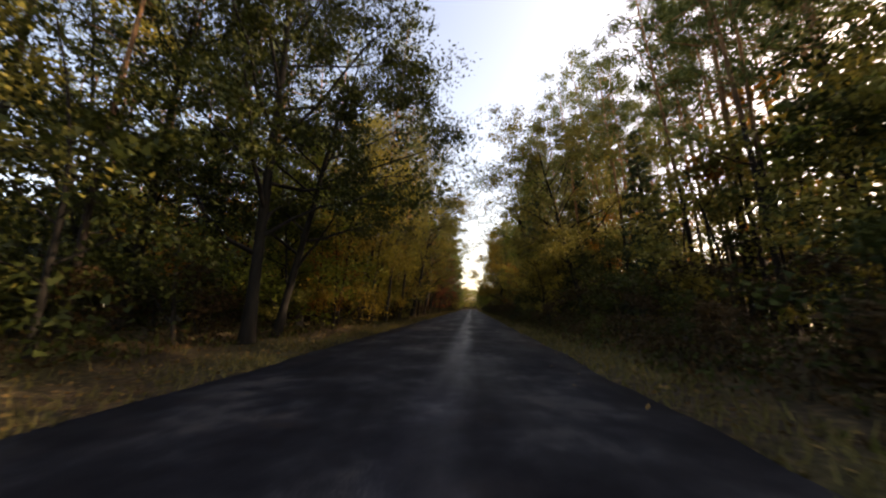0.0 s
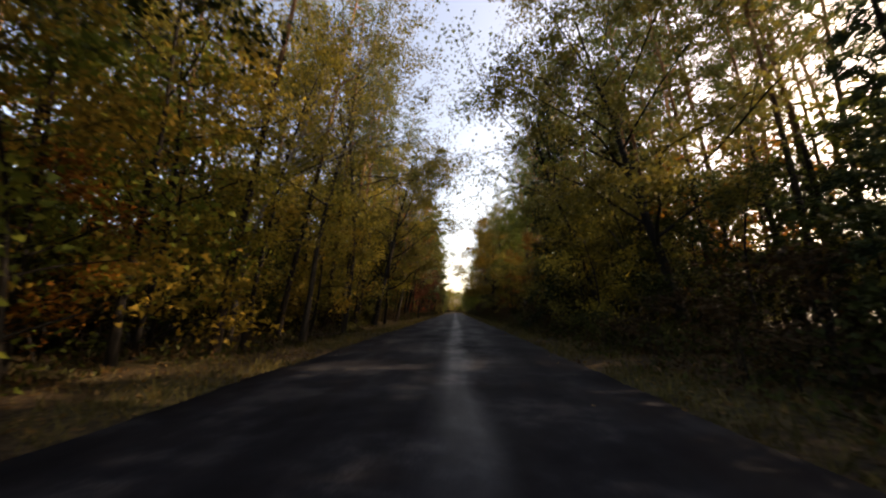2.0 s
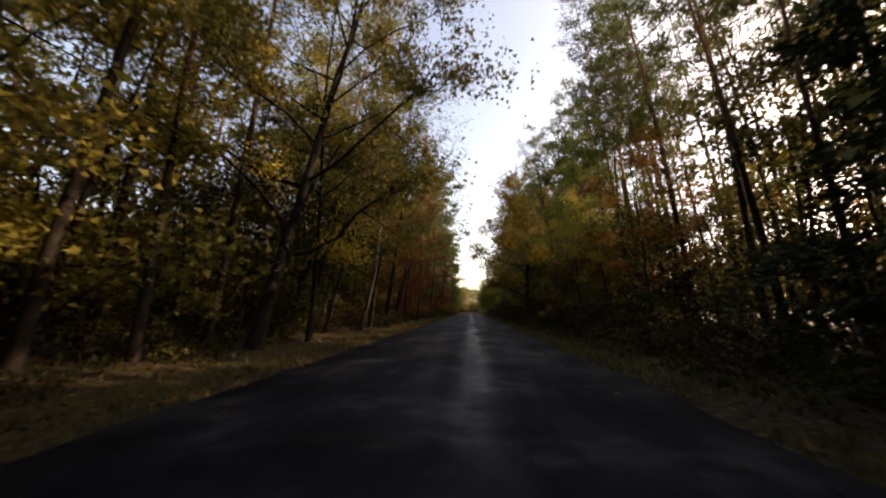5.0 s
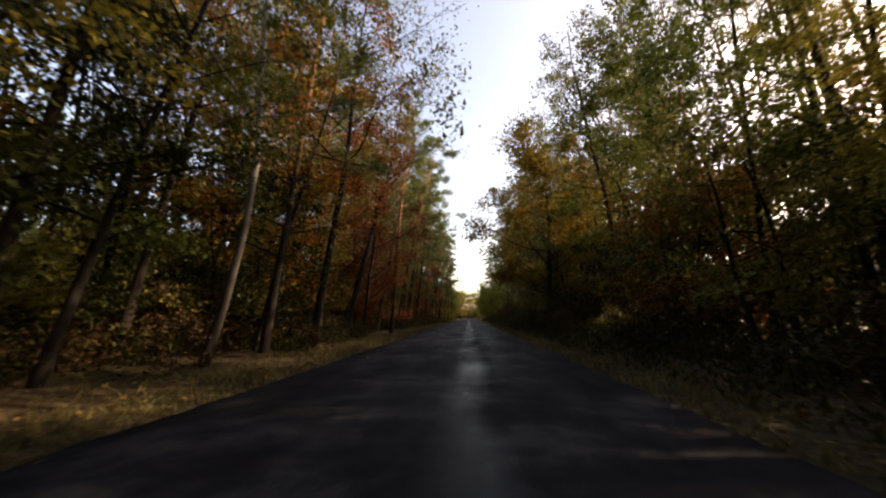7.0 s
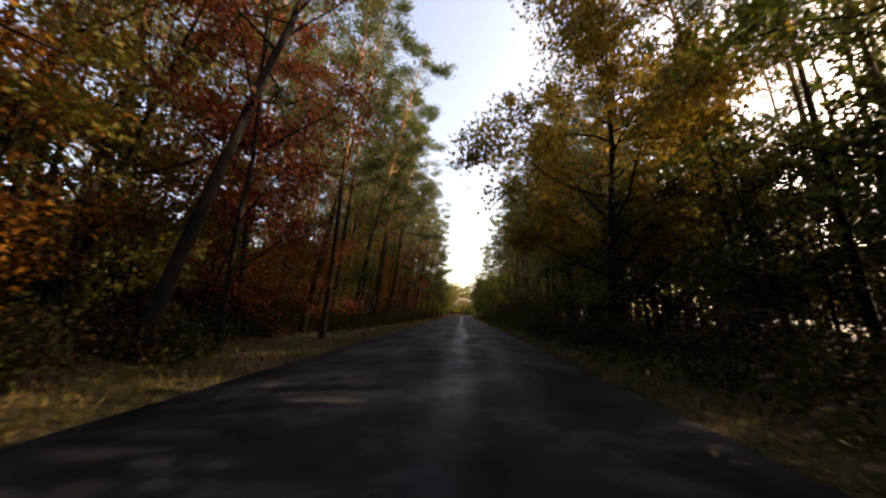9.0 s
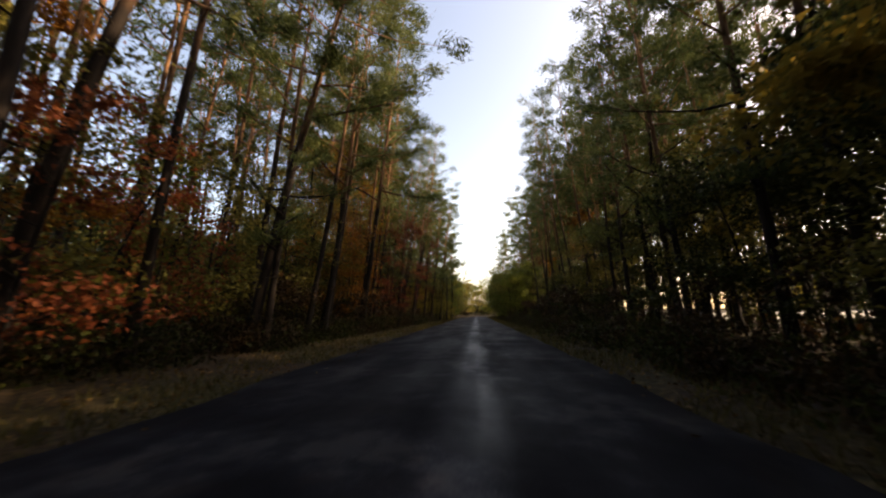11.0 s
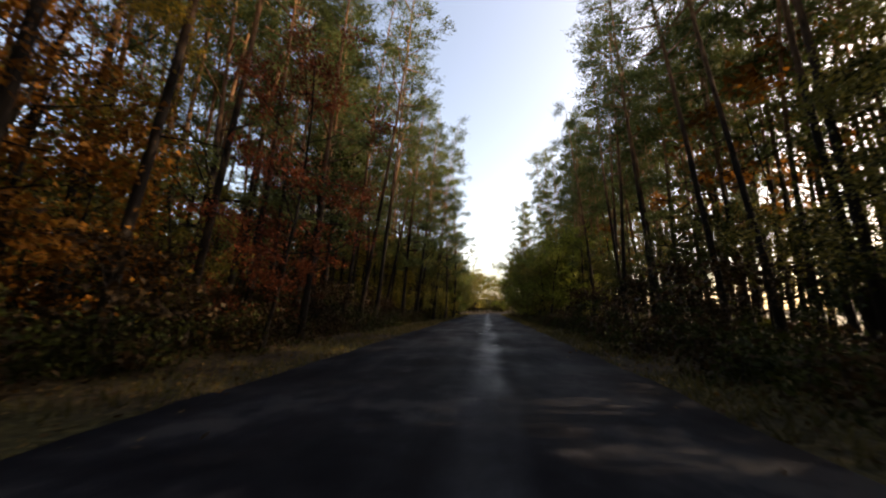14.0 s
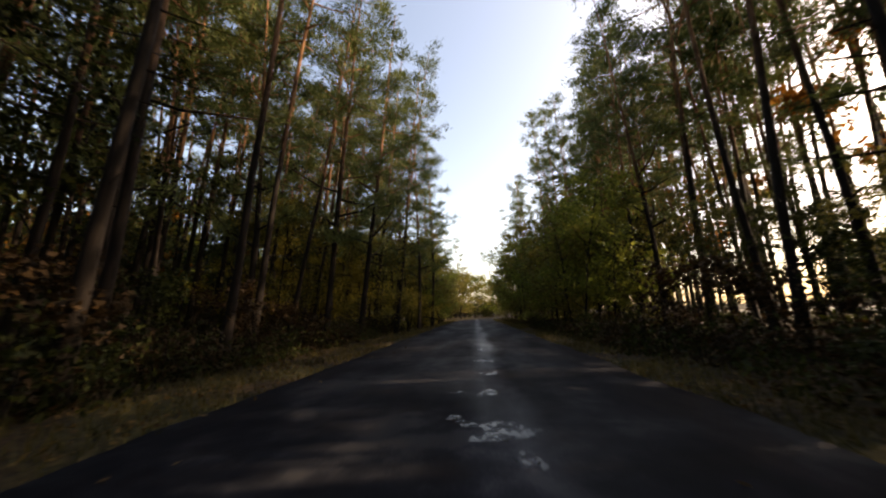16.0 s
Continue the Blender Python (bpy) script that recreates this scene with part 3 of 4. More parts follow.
mid_green = Kind("broadleaf_tree", mid_shapes, OAK_BARK, SHADE, "green broadleaf tree of middle height among pines, darkened as in shade", "tree", WOODS, inner=mid_inner)
mid_olive = Kind("broadleaf_tree", mid_shapes, OAK_BARK, OLIVE, "olive broadleaf tree of middle height among pines", "tree", WOODS, inner=mid_inner)
airy_tree = Kind("broadleaf_tree", airy_shapes, OAK_BARK, GREEN, "thinly leaved tree leaning over the road", "tree", WOODS)
bare_tree = Kind("bare_tree", bare_shapes, OAK_BARK, OLIVE, "tall dark tree with forked, almost leafless crown", "tree", WOODS)
birch = Kind("birch_tree", birch_shapes, BIRCH_BARK, OLIVE, "tall birch with thin hanging olive foliage", "tree", WOODS)
pine_tree = Kind("pine_tree", pine_shapes, PINE_BARK, NEEDLE, "tall pine with orange upper bark and high crown", "tree", WOODS, inner=pine_inner)
bushy_pine = Kind("pine_tree", low_pine_shapes, PINE_BARK, NEEDLE, "pine on the forest edge with branches far down", "tree", WOODS)
slim_birch = Kind("birch_tree", shapes(broadleaf, (15,), height=15.5, spread=2.2, start=0.35, hang=1.1, leaves=6500, leaf=0.045, limbs=26, thick=0.1), BIRCH_BARK, OLIVE, "slender birch with thin olive foliage", "tree", WOODS)
broad_pine = Kind("pine_tree", broad_pine_shapes, PINE_BARK, NEEDLE, "broad pine whose boughs hang over the road", "tree", WOODS)
white_birch = Kind("birch_tree", birch_shapes, WHITE_BARK, OLIVE, "birch with a pale white trunk at the forest edge", "tree", WOODS)
spruce_tree = Kind("spruce_tree", spruce_shapes, OAK_BARK, SPRUCE, "dark spruce with boughs down to the ground", "tree", WOODS)

# ---- single trees, along the road: x, y, size, lean ----
for x, y, s, k in ((-5.4, 9.4, 0.9, 2), (-5.7, 11.4, 0.75, 2), (-9.4, 9.6, 0.8, 0)):
    oak_shade.put(x, y, s, None, k)
oak_green.put(-7.6, 14.5, 0.5, None, 2)
for x, y, s, k in ((7.8, 22.2, 0.88, -4), (10.8, 29.5, 0.55, -1), (-5.4, 36.2, 0.95, 4)):
    oak_olive.put(x, y, s, None, k)
for x, y, s in ((9.6, 17.2, 0.78), (6.8, 31.0, 1.12)):
    spruce_tree.put(x, y, s)
for x, y, s, k in ((-5.3, 50.8, 1.0, 4), (-5.8, 55.3, 1.0, 5)):
    bare_tree.put(x, y, s, None, k)
airy_tree.put(6.4, 25.0, 1.0, 70, -11)
slim_birch.put(6.6, 51.5, 1.0, None, -1)
for x, y, s, k in ((-5.0, 23.4, 1.1, 5), (-5.0, 28.0, 1.1, 5)):
    birch.put(x, y, s, None, k)
for x, y, s, k in ((-5.5, 19.5, 1.0, 3), (-6.0, 23.5, 1.0, 3), (-6.2, 28.6, 1.0, 3), (-6.0, 30.2, 0.95, 3), (-6.6, 32.0, 1.0, 3),
                   (-6.0, 33.4, 0.9, 3), (-6.6, 36.0, 1.0, 2), (-6.8, 42.4, 1.1, 5), (-7.6, 45.4, 1.0, 4), (-5.0, 62.6, 1.0, 3),
                   (-5.9, 65.5, 1.0, 3), (-5.6, 71.8, 1.0, 4), (-6.2, 75.0, 1.0, 2), (-6.0, 79.0, 1.0, 3), (-6.1, 80.9, 1.0, 2),
                   (-6.5, 83.0, 0.95, 3), (-5.2, 90.7, 1.0, 3)):
    pine_tree.put(x, y, s, None, k)
for x, y, s, k in ((-6.6, 92.2, 1.0, 3), (-5.7, 94.4, 1.0, 3), (-6.2, 96.2, 1.0, 2), (8.4, 44.5, 1.0, -4), (9.6, 46.0, 1.0, -2),
                   (9.5, 60.0, 1.0, -3), (8.6, 75.6, 1.0, -2), (8.0, 85.7, 1.0, -4), (8.6, 83.9, 1.05, -3), (8.0, 92.4, 1.05, -3),
                   (8.3, 96.6, 1.0, -3), (9.4, 95.0, 1.0, -2), (9.4, 45.5, 0.95, 0)):
    pine_tree.put(x, y, s, None, k)
for x, y, s, k in ((-5.6, 86.6, 0.9, 2), (-5.4, 99.5, 1.0, 0), (-5.4, 106.0, 1.05, 0), (7.6, 68.0, 1.0, 0), (7.8, 72.0, 0.95, 0), (8.0, 78.5, 0.9, 0),
                   (7.8, 101.0, 0.95, 0), (-5.4, 69.0, 0.8, 0), (-5.5, 113.0, 1.0, 0), (7.8, 112.0, 0.9, 0)):
    bushy_pine.put(x, y, s, None, k)
tall_orange.put(-6.2, 48.6, 1.0)
tall_orange.put(6.9, 40.0, 0.55, None, 0, "small tree with orange autumn leaves beside the road")
tall_yellow.put(6.3, 41.8, 0.45, None, 0, "small tree with bright yellow autumn leaves")
young_yellow.put(6.1, 50.3, 0.4)
for x, y, s in ((-5.9, 69.0, 1.02), (-5.6, 78.0, 1.08), (-5.8, 73.6, 0.95), (-5.7, 48.2, 0.9)):
    broad_pine.put(x, y, s, None, 5)
for x, y, s in ((-5.3, 15.2, 0.85), (-6.3, 18.2, 1.2), (-5.6, 25.4, 1.0)):
    young_gold.put(x, y, s)
for x, y, s in ((-6.0, 17.4, 0.8), (-5.3, 20.3, 0.8)):
    tall_yellow.put(x, y, s, None, 3)
white_birch.put(-6.1, 20.9, 0.9, None, 2)
for x, y, s in ((8.4, 47.5, 0.95), (7.7, 43.8, 0.8), (9.6, 50.6, 1.0)):
    tall_green.put(x, y, s)
oak_gold.put(6.1, 61.8, 1.0, 40, 0)
young_orange.put(-5.8, 15.4, 0.6)
young_yellow.put(5.6, 23.3, 0.75)
for x, y, s, k in ((-6.6, 59.6, 0.85, 0), (-5.3, 57.0, 0.9, 4), (-4.9, 83.6, 0.6, 9)):
    red_oak.put(x, y, s, None, k)
tall_orange.put(-7.4, 78.0, 0.8)
for x, y, s in ((-6.0, 63.6, 0.7), (-7.0, 84.8, 0.6), (-6.6, 88.0, 0.45)):
    young_red.put(x, y, s)


# ---- the woods between: scattered by stretch of road ----
OPEN_SPOTS = ((4.0, 6.9, 23, 32.5), (4.0, 8.2, 52.5, 61.2), (-6.4, -4, 50, 62), (-6.2, -4, 27, 34), (4, 9.4, 2, 17), (4, 7.6, 16, 24), (8.2, 10.2, 54, 65))


def brush_line(side, y):
    """Where the grassy verge ends and the dark undergrowth begins."""
    if side > 0:
        return 3.7 + 0.3 * noise.noise(Vector((1, y * 0.4, 6)))
    wide = np.interp(y, (0, 16, 22, 34, 40, 46, 50, 56, 62, 66, 73, 80, 130), (5.6, 5.4, 4.6, 4.8, 6.5, 7.4, 5.9, 6.1, 7.0, 6.0, 5.5, 4.9, 4.8))
    return -wide + 0.5 * noise.noise(Vector((2, y * 0.4, 6)))


def in_gap(x, y):
    """A narrow gap in the belt on the right, where the low sun reaches the road."""
    return x > 6 and abs(y - 50.3 - 0.325 * (x - 1.5)) < 0.6


def clear(x, y, gap):
    return all((x - a) ** 2 + (y - b) ** 2 > gap * gap for a, b in taken)


def scatter(kinds, count, x0, x1, y0, y1, gap, small=0.8, large=1.15, lean=0.0, low=False):
    for i in range(count):
        for _ in range(30):
            x, y = rng.uniform(x0, x1), rng.uniform(y0, y1)
            if not low and any(a < x < b and c < y < d for a, b, c, d in OPEN_SPOTS):
                continue
            px = x + (middle(y) if y > BEND else 0)
            if clear(px, y, gap):
                kinds[int(rng.integers(len(kinds)))].put(px, y, rng.uniform(small, large), None, rng.normal(0, 1) + lean, skip=in_gap(px, y) and not low)
                break


# overhanging edge of the woods
scatter([tall_olive, tall_green], 4, -5.7, -5.0, 13, 30, 2.6, 1.0, 1.25, 2)
scatter([tall_yellow, birch], 3, -5.7, -5.0, 30, 41, 2.6, 1.0, 1.2, 1)
scatter([bushy_pine], 5, -6.2, -5.4, 62, 84, 2.4, 1.0, 1.2, 2)
scatter([bushy_pine, pine_tree, bushy_pine], 9, -5.4, -4.7, 84, 112, 2.3, 1.0, 1.1, 1)
scatter([bushy_pine], 12, -11, -6.4, 84, 114, 1.8, 0.85, 1.1, 1)
# left, tall
scatter([pine_tree, pine_tree], 6, -13, -7.5, -2, 8, 1.8)
scatter([pine_tree, pine_tree], 5, -16, -10, 6, 16, 1.8, 0.8, 1.0)
scatter([tall_yellow, pine_tree, pine_tree], 7, -12, -6.5, 6, 17, 2.2)
scatter([tall_yellow, pine_tree, tall_olive, pine_tree], 17, -12, -6.8, 16, 36, 1.8)
scatter([tall_olive, pine_tree, pine_tree, pine_tree], 11, -13, -6.8, 36, 52, 1.8, 0.85, 1.1)
scatter([pine_tree, pine_tree, tall_olive], 7, -13, -6.8, 50, 60, 1.8)
scatter([pine_tree], 36, -15, -6.6, 60, 90, 1.4, lean=1)
scatter([pine_tree], 46, -15, -6.2, 86, 118, 1.3, lean=1)
# right, tall
scatter([pine_tree, pine_tree, pine_tree], 20, 8.6, 15, -4, 22, 1.6)
scatter([pine_tree, pine_tree, pine_tree, pine_tree], 22, 8, 15, 22, 42, 1.5, lean=-1)
scatter([pine_tree], 12, 8.2, 15, 42, 61, 1.7, lean=-2)
scatter([mid_green, mid_green, mid_olive], 32, 7.6, 15, 63.5, 84, 1.2, 0.6, 0.85, -1)
scatter([mid_green, mid_green, mid_olive], 44, 7.6, 15.5, 83, 122, 1.2, 0.4, 0.58, -1)
scatter([mid_green, mid_olive], 7, 9.5, 15.5, 57, 67, 1.2, 0.6, 0.8, -1)
scatter([mid_green, mid_olive], 6, 9.0, 15.5, 40, 51, 1.2, 0.6, 0.8, -1)
scatter([pine_tree], 5, 9.5, 16.5, 10, 22, 1.0, 0.9, 1.1, -1)
scatter([pine_tree], 8, 10.4, 16, 40, 64, 1.0, 0.9, 1.1, -1)
scatter([mid_green, mid_olive], 5, 10.5, 16, 2, 22, 1.5, 0.9, 1.3, -1)
scatter([mid_green, mid_olive], 13, 10.5, 16, 28, 45, 1.4, 0.8, 1.15, -1)
scatter([pine_tree, pine_tree, bushy_pine], 34, 8.0, 15, 64, 97, 1.2, lean=-1)
scatter([pine_tree], 18, 8.6, 15.5, 78, 118, 1.0, 0.85, 1.1, -1)
scatter([bushy_pine, pine_tree], 8, 9.5, 15.5, 88, 110, 0.9, 0.7, 0.95, -1)
scatter([bushy_pine], 3, 10.5, 15.5, 56, 67, 1.0, 0.85, 1.05, -1)
scatter([bushy_pine], 4, 10.5, 15.5, 14, 25, 1.0, 0.85, 1.0, -1)
scatter([pine_tree], 32, 7.4, 15, 95, 122, 1.3)
# left, young trees
scatter([young_green, young_olive], 6, -10, -6.4, -2, 9, 1.2, 0.7, 1.2)
scatter([young_bright, young_yellow, young_bright], 8, -8.6, -6.0, 12.5, 20, 1.1, 0.8, 1.3)
scatter([young_yellow, young_olive, young_yellow, young_green], 18, -10, -6.6, 15, 34, 1.1, 0.7, 1.3)
scatter([young_olive, young_orange, young_green], 15, -10.5, -7.0, 34, 50, 1.2, 0.7, 1.2)
scatter([young_olive, young_red, young_olive, young_orange], 10, -10.5, -6.6, 48, 60, 1.1, 0.7, 1.2)
scatter([young_red, young_orange, young_olive, young_olive, young_green], 12, -10.5, -6.4, 60, 74, 1.1, 0.6, 1.0)
scatter([young_orange, young_green, young_olive], 10, -12, -6.4, 74, 92, 1.3, 0.6, 1.0)
scatter([young_olive, young_yellow], 10, -10, -5.4, 98, 118, 1.3, 0.6, 1.1)
# right, young trees
scatter([young_olive, young_green], 7, 6.8, 12, 0, 22, 1.2, 0.7, 1.2)
scatter([young_olive, young_yellow, young_green], 8, 7.5, 12, 22, 38, 1.2, 0.7, 1.1)
scatter([young_olive, young_green, young_orange], 13, 6.2, 10.5, 43, 64, 1.2, 0.7, 1.1)
scatter([young_green, young_olive], 14, 9, 15, 24, 62, 1.4, 0.7, 1.1)
scatter([young_olive, young_green], 10, 9.6, 14, 0, 16, 1.2, 0.8, 1.1)
scatter([young_olive, young_olive, young_green], 20, 7, 14, 41, 63, 1.1, 0.75, 1.15)
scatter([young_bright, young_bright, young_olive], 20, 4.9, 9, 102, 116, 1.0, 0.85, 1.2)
scatter([young_yellow, young_olive], 8, 5.2, 9, 116, 128, 1.3, 0.7, 1.2)
for y0 in range(-4, 100, 8):
    left = [shrub_green, shrub_olive, shrub_brown] if y0 < 40 else [shrub_brown, shrub_brown, shrub_green]
    near = brush_line(-1, y0 + 4) - 0.3
    scatter(left, 8, near - 3.4, near, y0, y0 + 8, 0.65, 0.55, 1.1, 0, True)
    scatter([shrub_brown, shrub_brown, shrub_green], 5, 3.9, 5.6, y0, y0 + 8, 0.6, 0.3, 0.6, 0, True)
    scatter([shrub_brown, shrub_brown, shrub_green], 7, 5.6, 9.5, y0, y0 + 8, 0.65, 0.6, 1.15, 0, True)
for x, y, k in ((-5.2, 44.3, 0.5), (-5.7, 45.0, 0.6), (-5.0, 50.1, 0.4), (-5.6, 50.6, 0.5), (-4.9, 51.7, 0.4)):
    shrub_brown.put(x, y, k)
# the end of the straight: woods on both sides of the bend
for x, y, k in ((-3.9, 112.5, 1.05), (-4.4, 107.0, 1.0), (-3.6, 118.0, 1.1)):
    bushy_pine.put(x, y, k, None, 2)
for x, y, k in ((-4.8, 123.0, 0.95), (-5.0, 128.0, 0.95), (-4.8, 133.5, 0.9), (5.8, 124.0, 0.9)):
    bushy_pine.put(x, y, k, None, 1)
for x, y, k in ((6.0, 119.0, 0.7), (5.9, 129.0, 0.75), (5.6, 134.0, 0.75), (5.2, 139.0, 0.7)):
    tall_olive.put(x, y, k, None, -1)
scatter([tall_olive, tall_olive, tall_green], 24, -16, -4.6, 118, 140, 1.4, 0.65, 0.85)
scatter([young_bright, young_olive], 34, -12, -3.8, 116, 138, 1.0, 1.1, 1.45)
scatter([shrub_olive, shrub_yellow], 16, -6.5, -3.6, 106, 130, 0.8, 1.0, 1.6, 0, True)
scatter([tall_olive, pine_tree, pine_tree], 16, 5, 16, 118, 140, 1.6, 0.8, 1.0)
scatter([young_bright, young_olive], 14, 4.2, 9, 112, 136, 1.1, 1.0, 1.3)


# low trees before the thicket
scatter([young_green, young_olive, young_green], 11, 9.6, 12.5, -2, 42, 1.0, 0.5, 0.75)
scatter([pine_tree], 9, 9.6, 15, 3, 17, 1.0, 0.9, 1.1, -1)
# leafy crowns that close the canopy
scatter([mid_olive, mid_green], 14, -16, -8.2, 84, 114, 1.2, 0.8, 1.15, 1)
for x, y, k in ((9.0, 54.2, 0.95), (9.9, 51.8, 1.0), (10.6, 56.4, 0.9)):
    tall_green.put(x, y, k, None, -1)
scatter([tall_olive, tall_orange, tall_yellow], 6, -9.5, -6.6, 38, 47, 1.2, 0.55, 0.75, 1)
scatter([red_oak, tall_orange, tall_olive], 7, -13, -7.6, 54, 66, 1.2, 0.8, 1.0, 1)
scatter([tall_olive, tall_olive, tall_green], 5, -11, -7.2, 73, 84, 1.2, 0.5, 0.65, 1)
for x, y, k in ((-8.6, 54.0, 1.2), (9.6, 29.6, 0.9)):
    tall_olive.put(x, y, k, None, 1 if x < 0 else -1)
for x, y, k in ((-8.8, 48.5, 1.0),):
    tall_orange.put(x, y, k, None, 1)
scatter([pine_tree], 16, -16, -8.4, 74, 102, 1.0, 0.9, 1.1, 1)
scatter([pine_tree, tall_olive], 7, -15, -9, 38, 54, 1.0, 0.9, 1.1, 1)
broad_pine.put(-6.4, 63.8, 1.0, None, 5)
white_birch.put(-5.4, 45.4, 1.0, None, 11)
young_green.put(6.5, 26.8, 1.05)
young_olive.put(7.3, 28.6, 1.15)
young_olive.put(5.9, 25.4, 0.85)
spruce_tree.put(10.4, 28.8, 1.1)
tall_green.put(11.5, 66.5, 0.85)
tall_gold = Kind("broadleaf_tree", tall_shapes, OAK_BARK, GOLD, "broadleaf tree with golden brown leaves among pines", "tree", WOODS, inner=tall_inner)
for x, y, k in ((-8.0, 77.2, 0.78), (-8.3, 79.8, 0.7)):
    tall_gold.put(x, y, k, None, 0, shape=0)
# undergrowth trees, some in the shade-dark colour, that close the belt under its crowns
scatter([young_olive, young_green], 9, 10.4, 14.5, 55, 66, 1.0, 0.95, 1.2, -1)
scatter([young_green, young_green, young_olive], 4, 10.0, 14.5, 73, 77, 1.0, 0.85, 1.1, -1)
scatter([mid_olive, mid_olive, mid_green], 3, 10.0, 14.5, 57, 64, 0.9, 0.75, 0.9, -1)
young_olive.put(9.0, 58.6, 0.95)
oak_shade.put(-7.4, 42.0, 0.62, None, 0)
tall_green.put(-6.3, 43.0, 0.9, None, 2)
for x, y, k in ((11.0, 12.0, 0.95), (12.4, 15.5, 1.0)):
    bushy_pine.put(x, y, k)
for x, y, k in ((-11.5, 6.5, 1.2), (-12.8, 8.2, 1.2), (-10.8, 9.4, 1.1)):
    young_green.put(x, y, k)


# ---- woods further in: too many to count ----
def far_woods(name, label, x0, x1, y0, y1, count, broad, seed, low=0.5, lift=0.12):
    r, soup = np.random.default_rng(seed), Soup()
    pats = [pine(np.random.default_rng(50 + i), 17.5, low, 760, 0.10, 2.4, 4, 0.012, 0.5, 0.17, 0.26) for i in range(4)]
    leafy = [broadleaf(np.random.default_rng(60 + i), 8.5 if lift < 0.3 else 10, 2.6, lift, 800, 0.13, 8, 0.06, 0.5, twigs=1) for i in range(3)]
    for i in range(count):
        x, y = r.uniform(x0, x1), r.uniform(y0, y1)
        x += middle(min(y, 190)) if y > BEND else 0
        if in_gap(x, y):
            continue
        is_leafy = r.uniform() < broad
        pieces = leafy[i % 3] if is_leafy else pats[i % 4]
        s, a = r.uniform(0.85, 1.12), r.uniform(0, 6.28)
        turn = np.array([[math.cos(a), -math.sin(a), 0], [math.sin(a), math.cos(a), 0], [0, 0, 1]]) * s
        z = land(x, y) - 0.02
        for k, piece in enumerate(pieces):
            v, fs = piece.arrays()
            n0 = soup.n
            soup.v.append(v @ turn.T + (x, y, z))
            soup.n += len(v)
            slot = (2 if is_leafy else 0) if k < 2 else ((3 + i % 3) if is_leafy else 1)
            soup.f += [(f + n0, slot) for f, _ in fs]
    me = soup.mesh(name, [PINE_BARK, NEEDLE, OAK_BARK, OLIVE, GREEN, OLIVE if y0 > 130 else ORANGE])
    return tagged(new(name, me), label, "woods", kind="stuff")


far_woods("deep_woods", "deep pine woods with bare trunks and autumn undergrowth", -22, -12, 14, 60, 46, 0.7, 71)
far_woods("deep_woods", "deep pine woods with bare trunks and autumn undergrowth", -22, -12, -8, 14, 10, 0.2, 79)
far_woods("deep_woods", "deep pine woods with bare trunks and autumn undergrowth", -22, -13, 60, 84, 27, 0.45, 75)
far_woods("deep_woods", "deep pine woods with bare trunks and autumn undergrowth", -22, -12, 84, 135, 95, 0.5, 78, 0.4)
far_woods("deep_woods", "deep pine woods with bare trunks and autumn undergrowth", -36, -22, -8, 60, 26, 0.8, 76, 0.3)
far_woods("deep_woods", "deep pine woods with bare trunks and autumn undergrowth", -36, -22, 60, 150, 56, 0.55, 74, 0.3)
far_woods("thin_woods", "thin belt of pine woods with daylight behind it", 12, 18, -8, 62, 76, 0.6, 72, 0.5, 0.08)
far_woods("thin_woods", "thin belt of pine woods with daylight behind it", 11.5, 15.8, 62, 140, 150, 0.2, 77, 0.4, 0.42)
far_woods("end_woods", "woods closing the view behind the bend", -40, -5, 138, 160, 50, 0.7, 73)
far_woods("end_woods", "low woods on the outer side of the bend", -15, -4.2, 146, 172, 46, 1.0, 80, 0.4, 0.08)
far_woods("end_woods", "woods on the inner side of the bend", 4.6, 22, 138, 176, 44, 0.7, 84, 0.3, 0.1)


def forest_edge(name, label, x, y0, y1, seed, leaf=0.6, height=None):
    """The far side of the woods: dense foliage of uneven height, its colour dark as in shade."""
    r, soup = np.random.default_rng(seed), Soup()
    n = 22000
    y = r.uniform(y0, y1, n)
    top = np.array([(height or (11 if v < 70 else 14)) + 4 * noise.noise(Vector((x, v * 0.15, 1))) + 3 * noise.noise(Vector((x, v * 0.6, 2))) for v in y])
    p = np.stack([x + r.normal(0, 2.0, n), y, r.uniform(0, 1, n) ** 0.9 * top], 1)
    blades(soup, p, leaf, r, 0, 0.7, 0.0, None, True)
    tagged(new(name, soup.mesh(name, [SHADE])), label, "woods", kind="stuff")


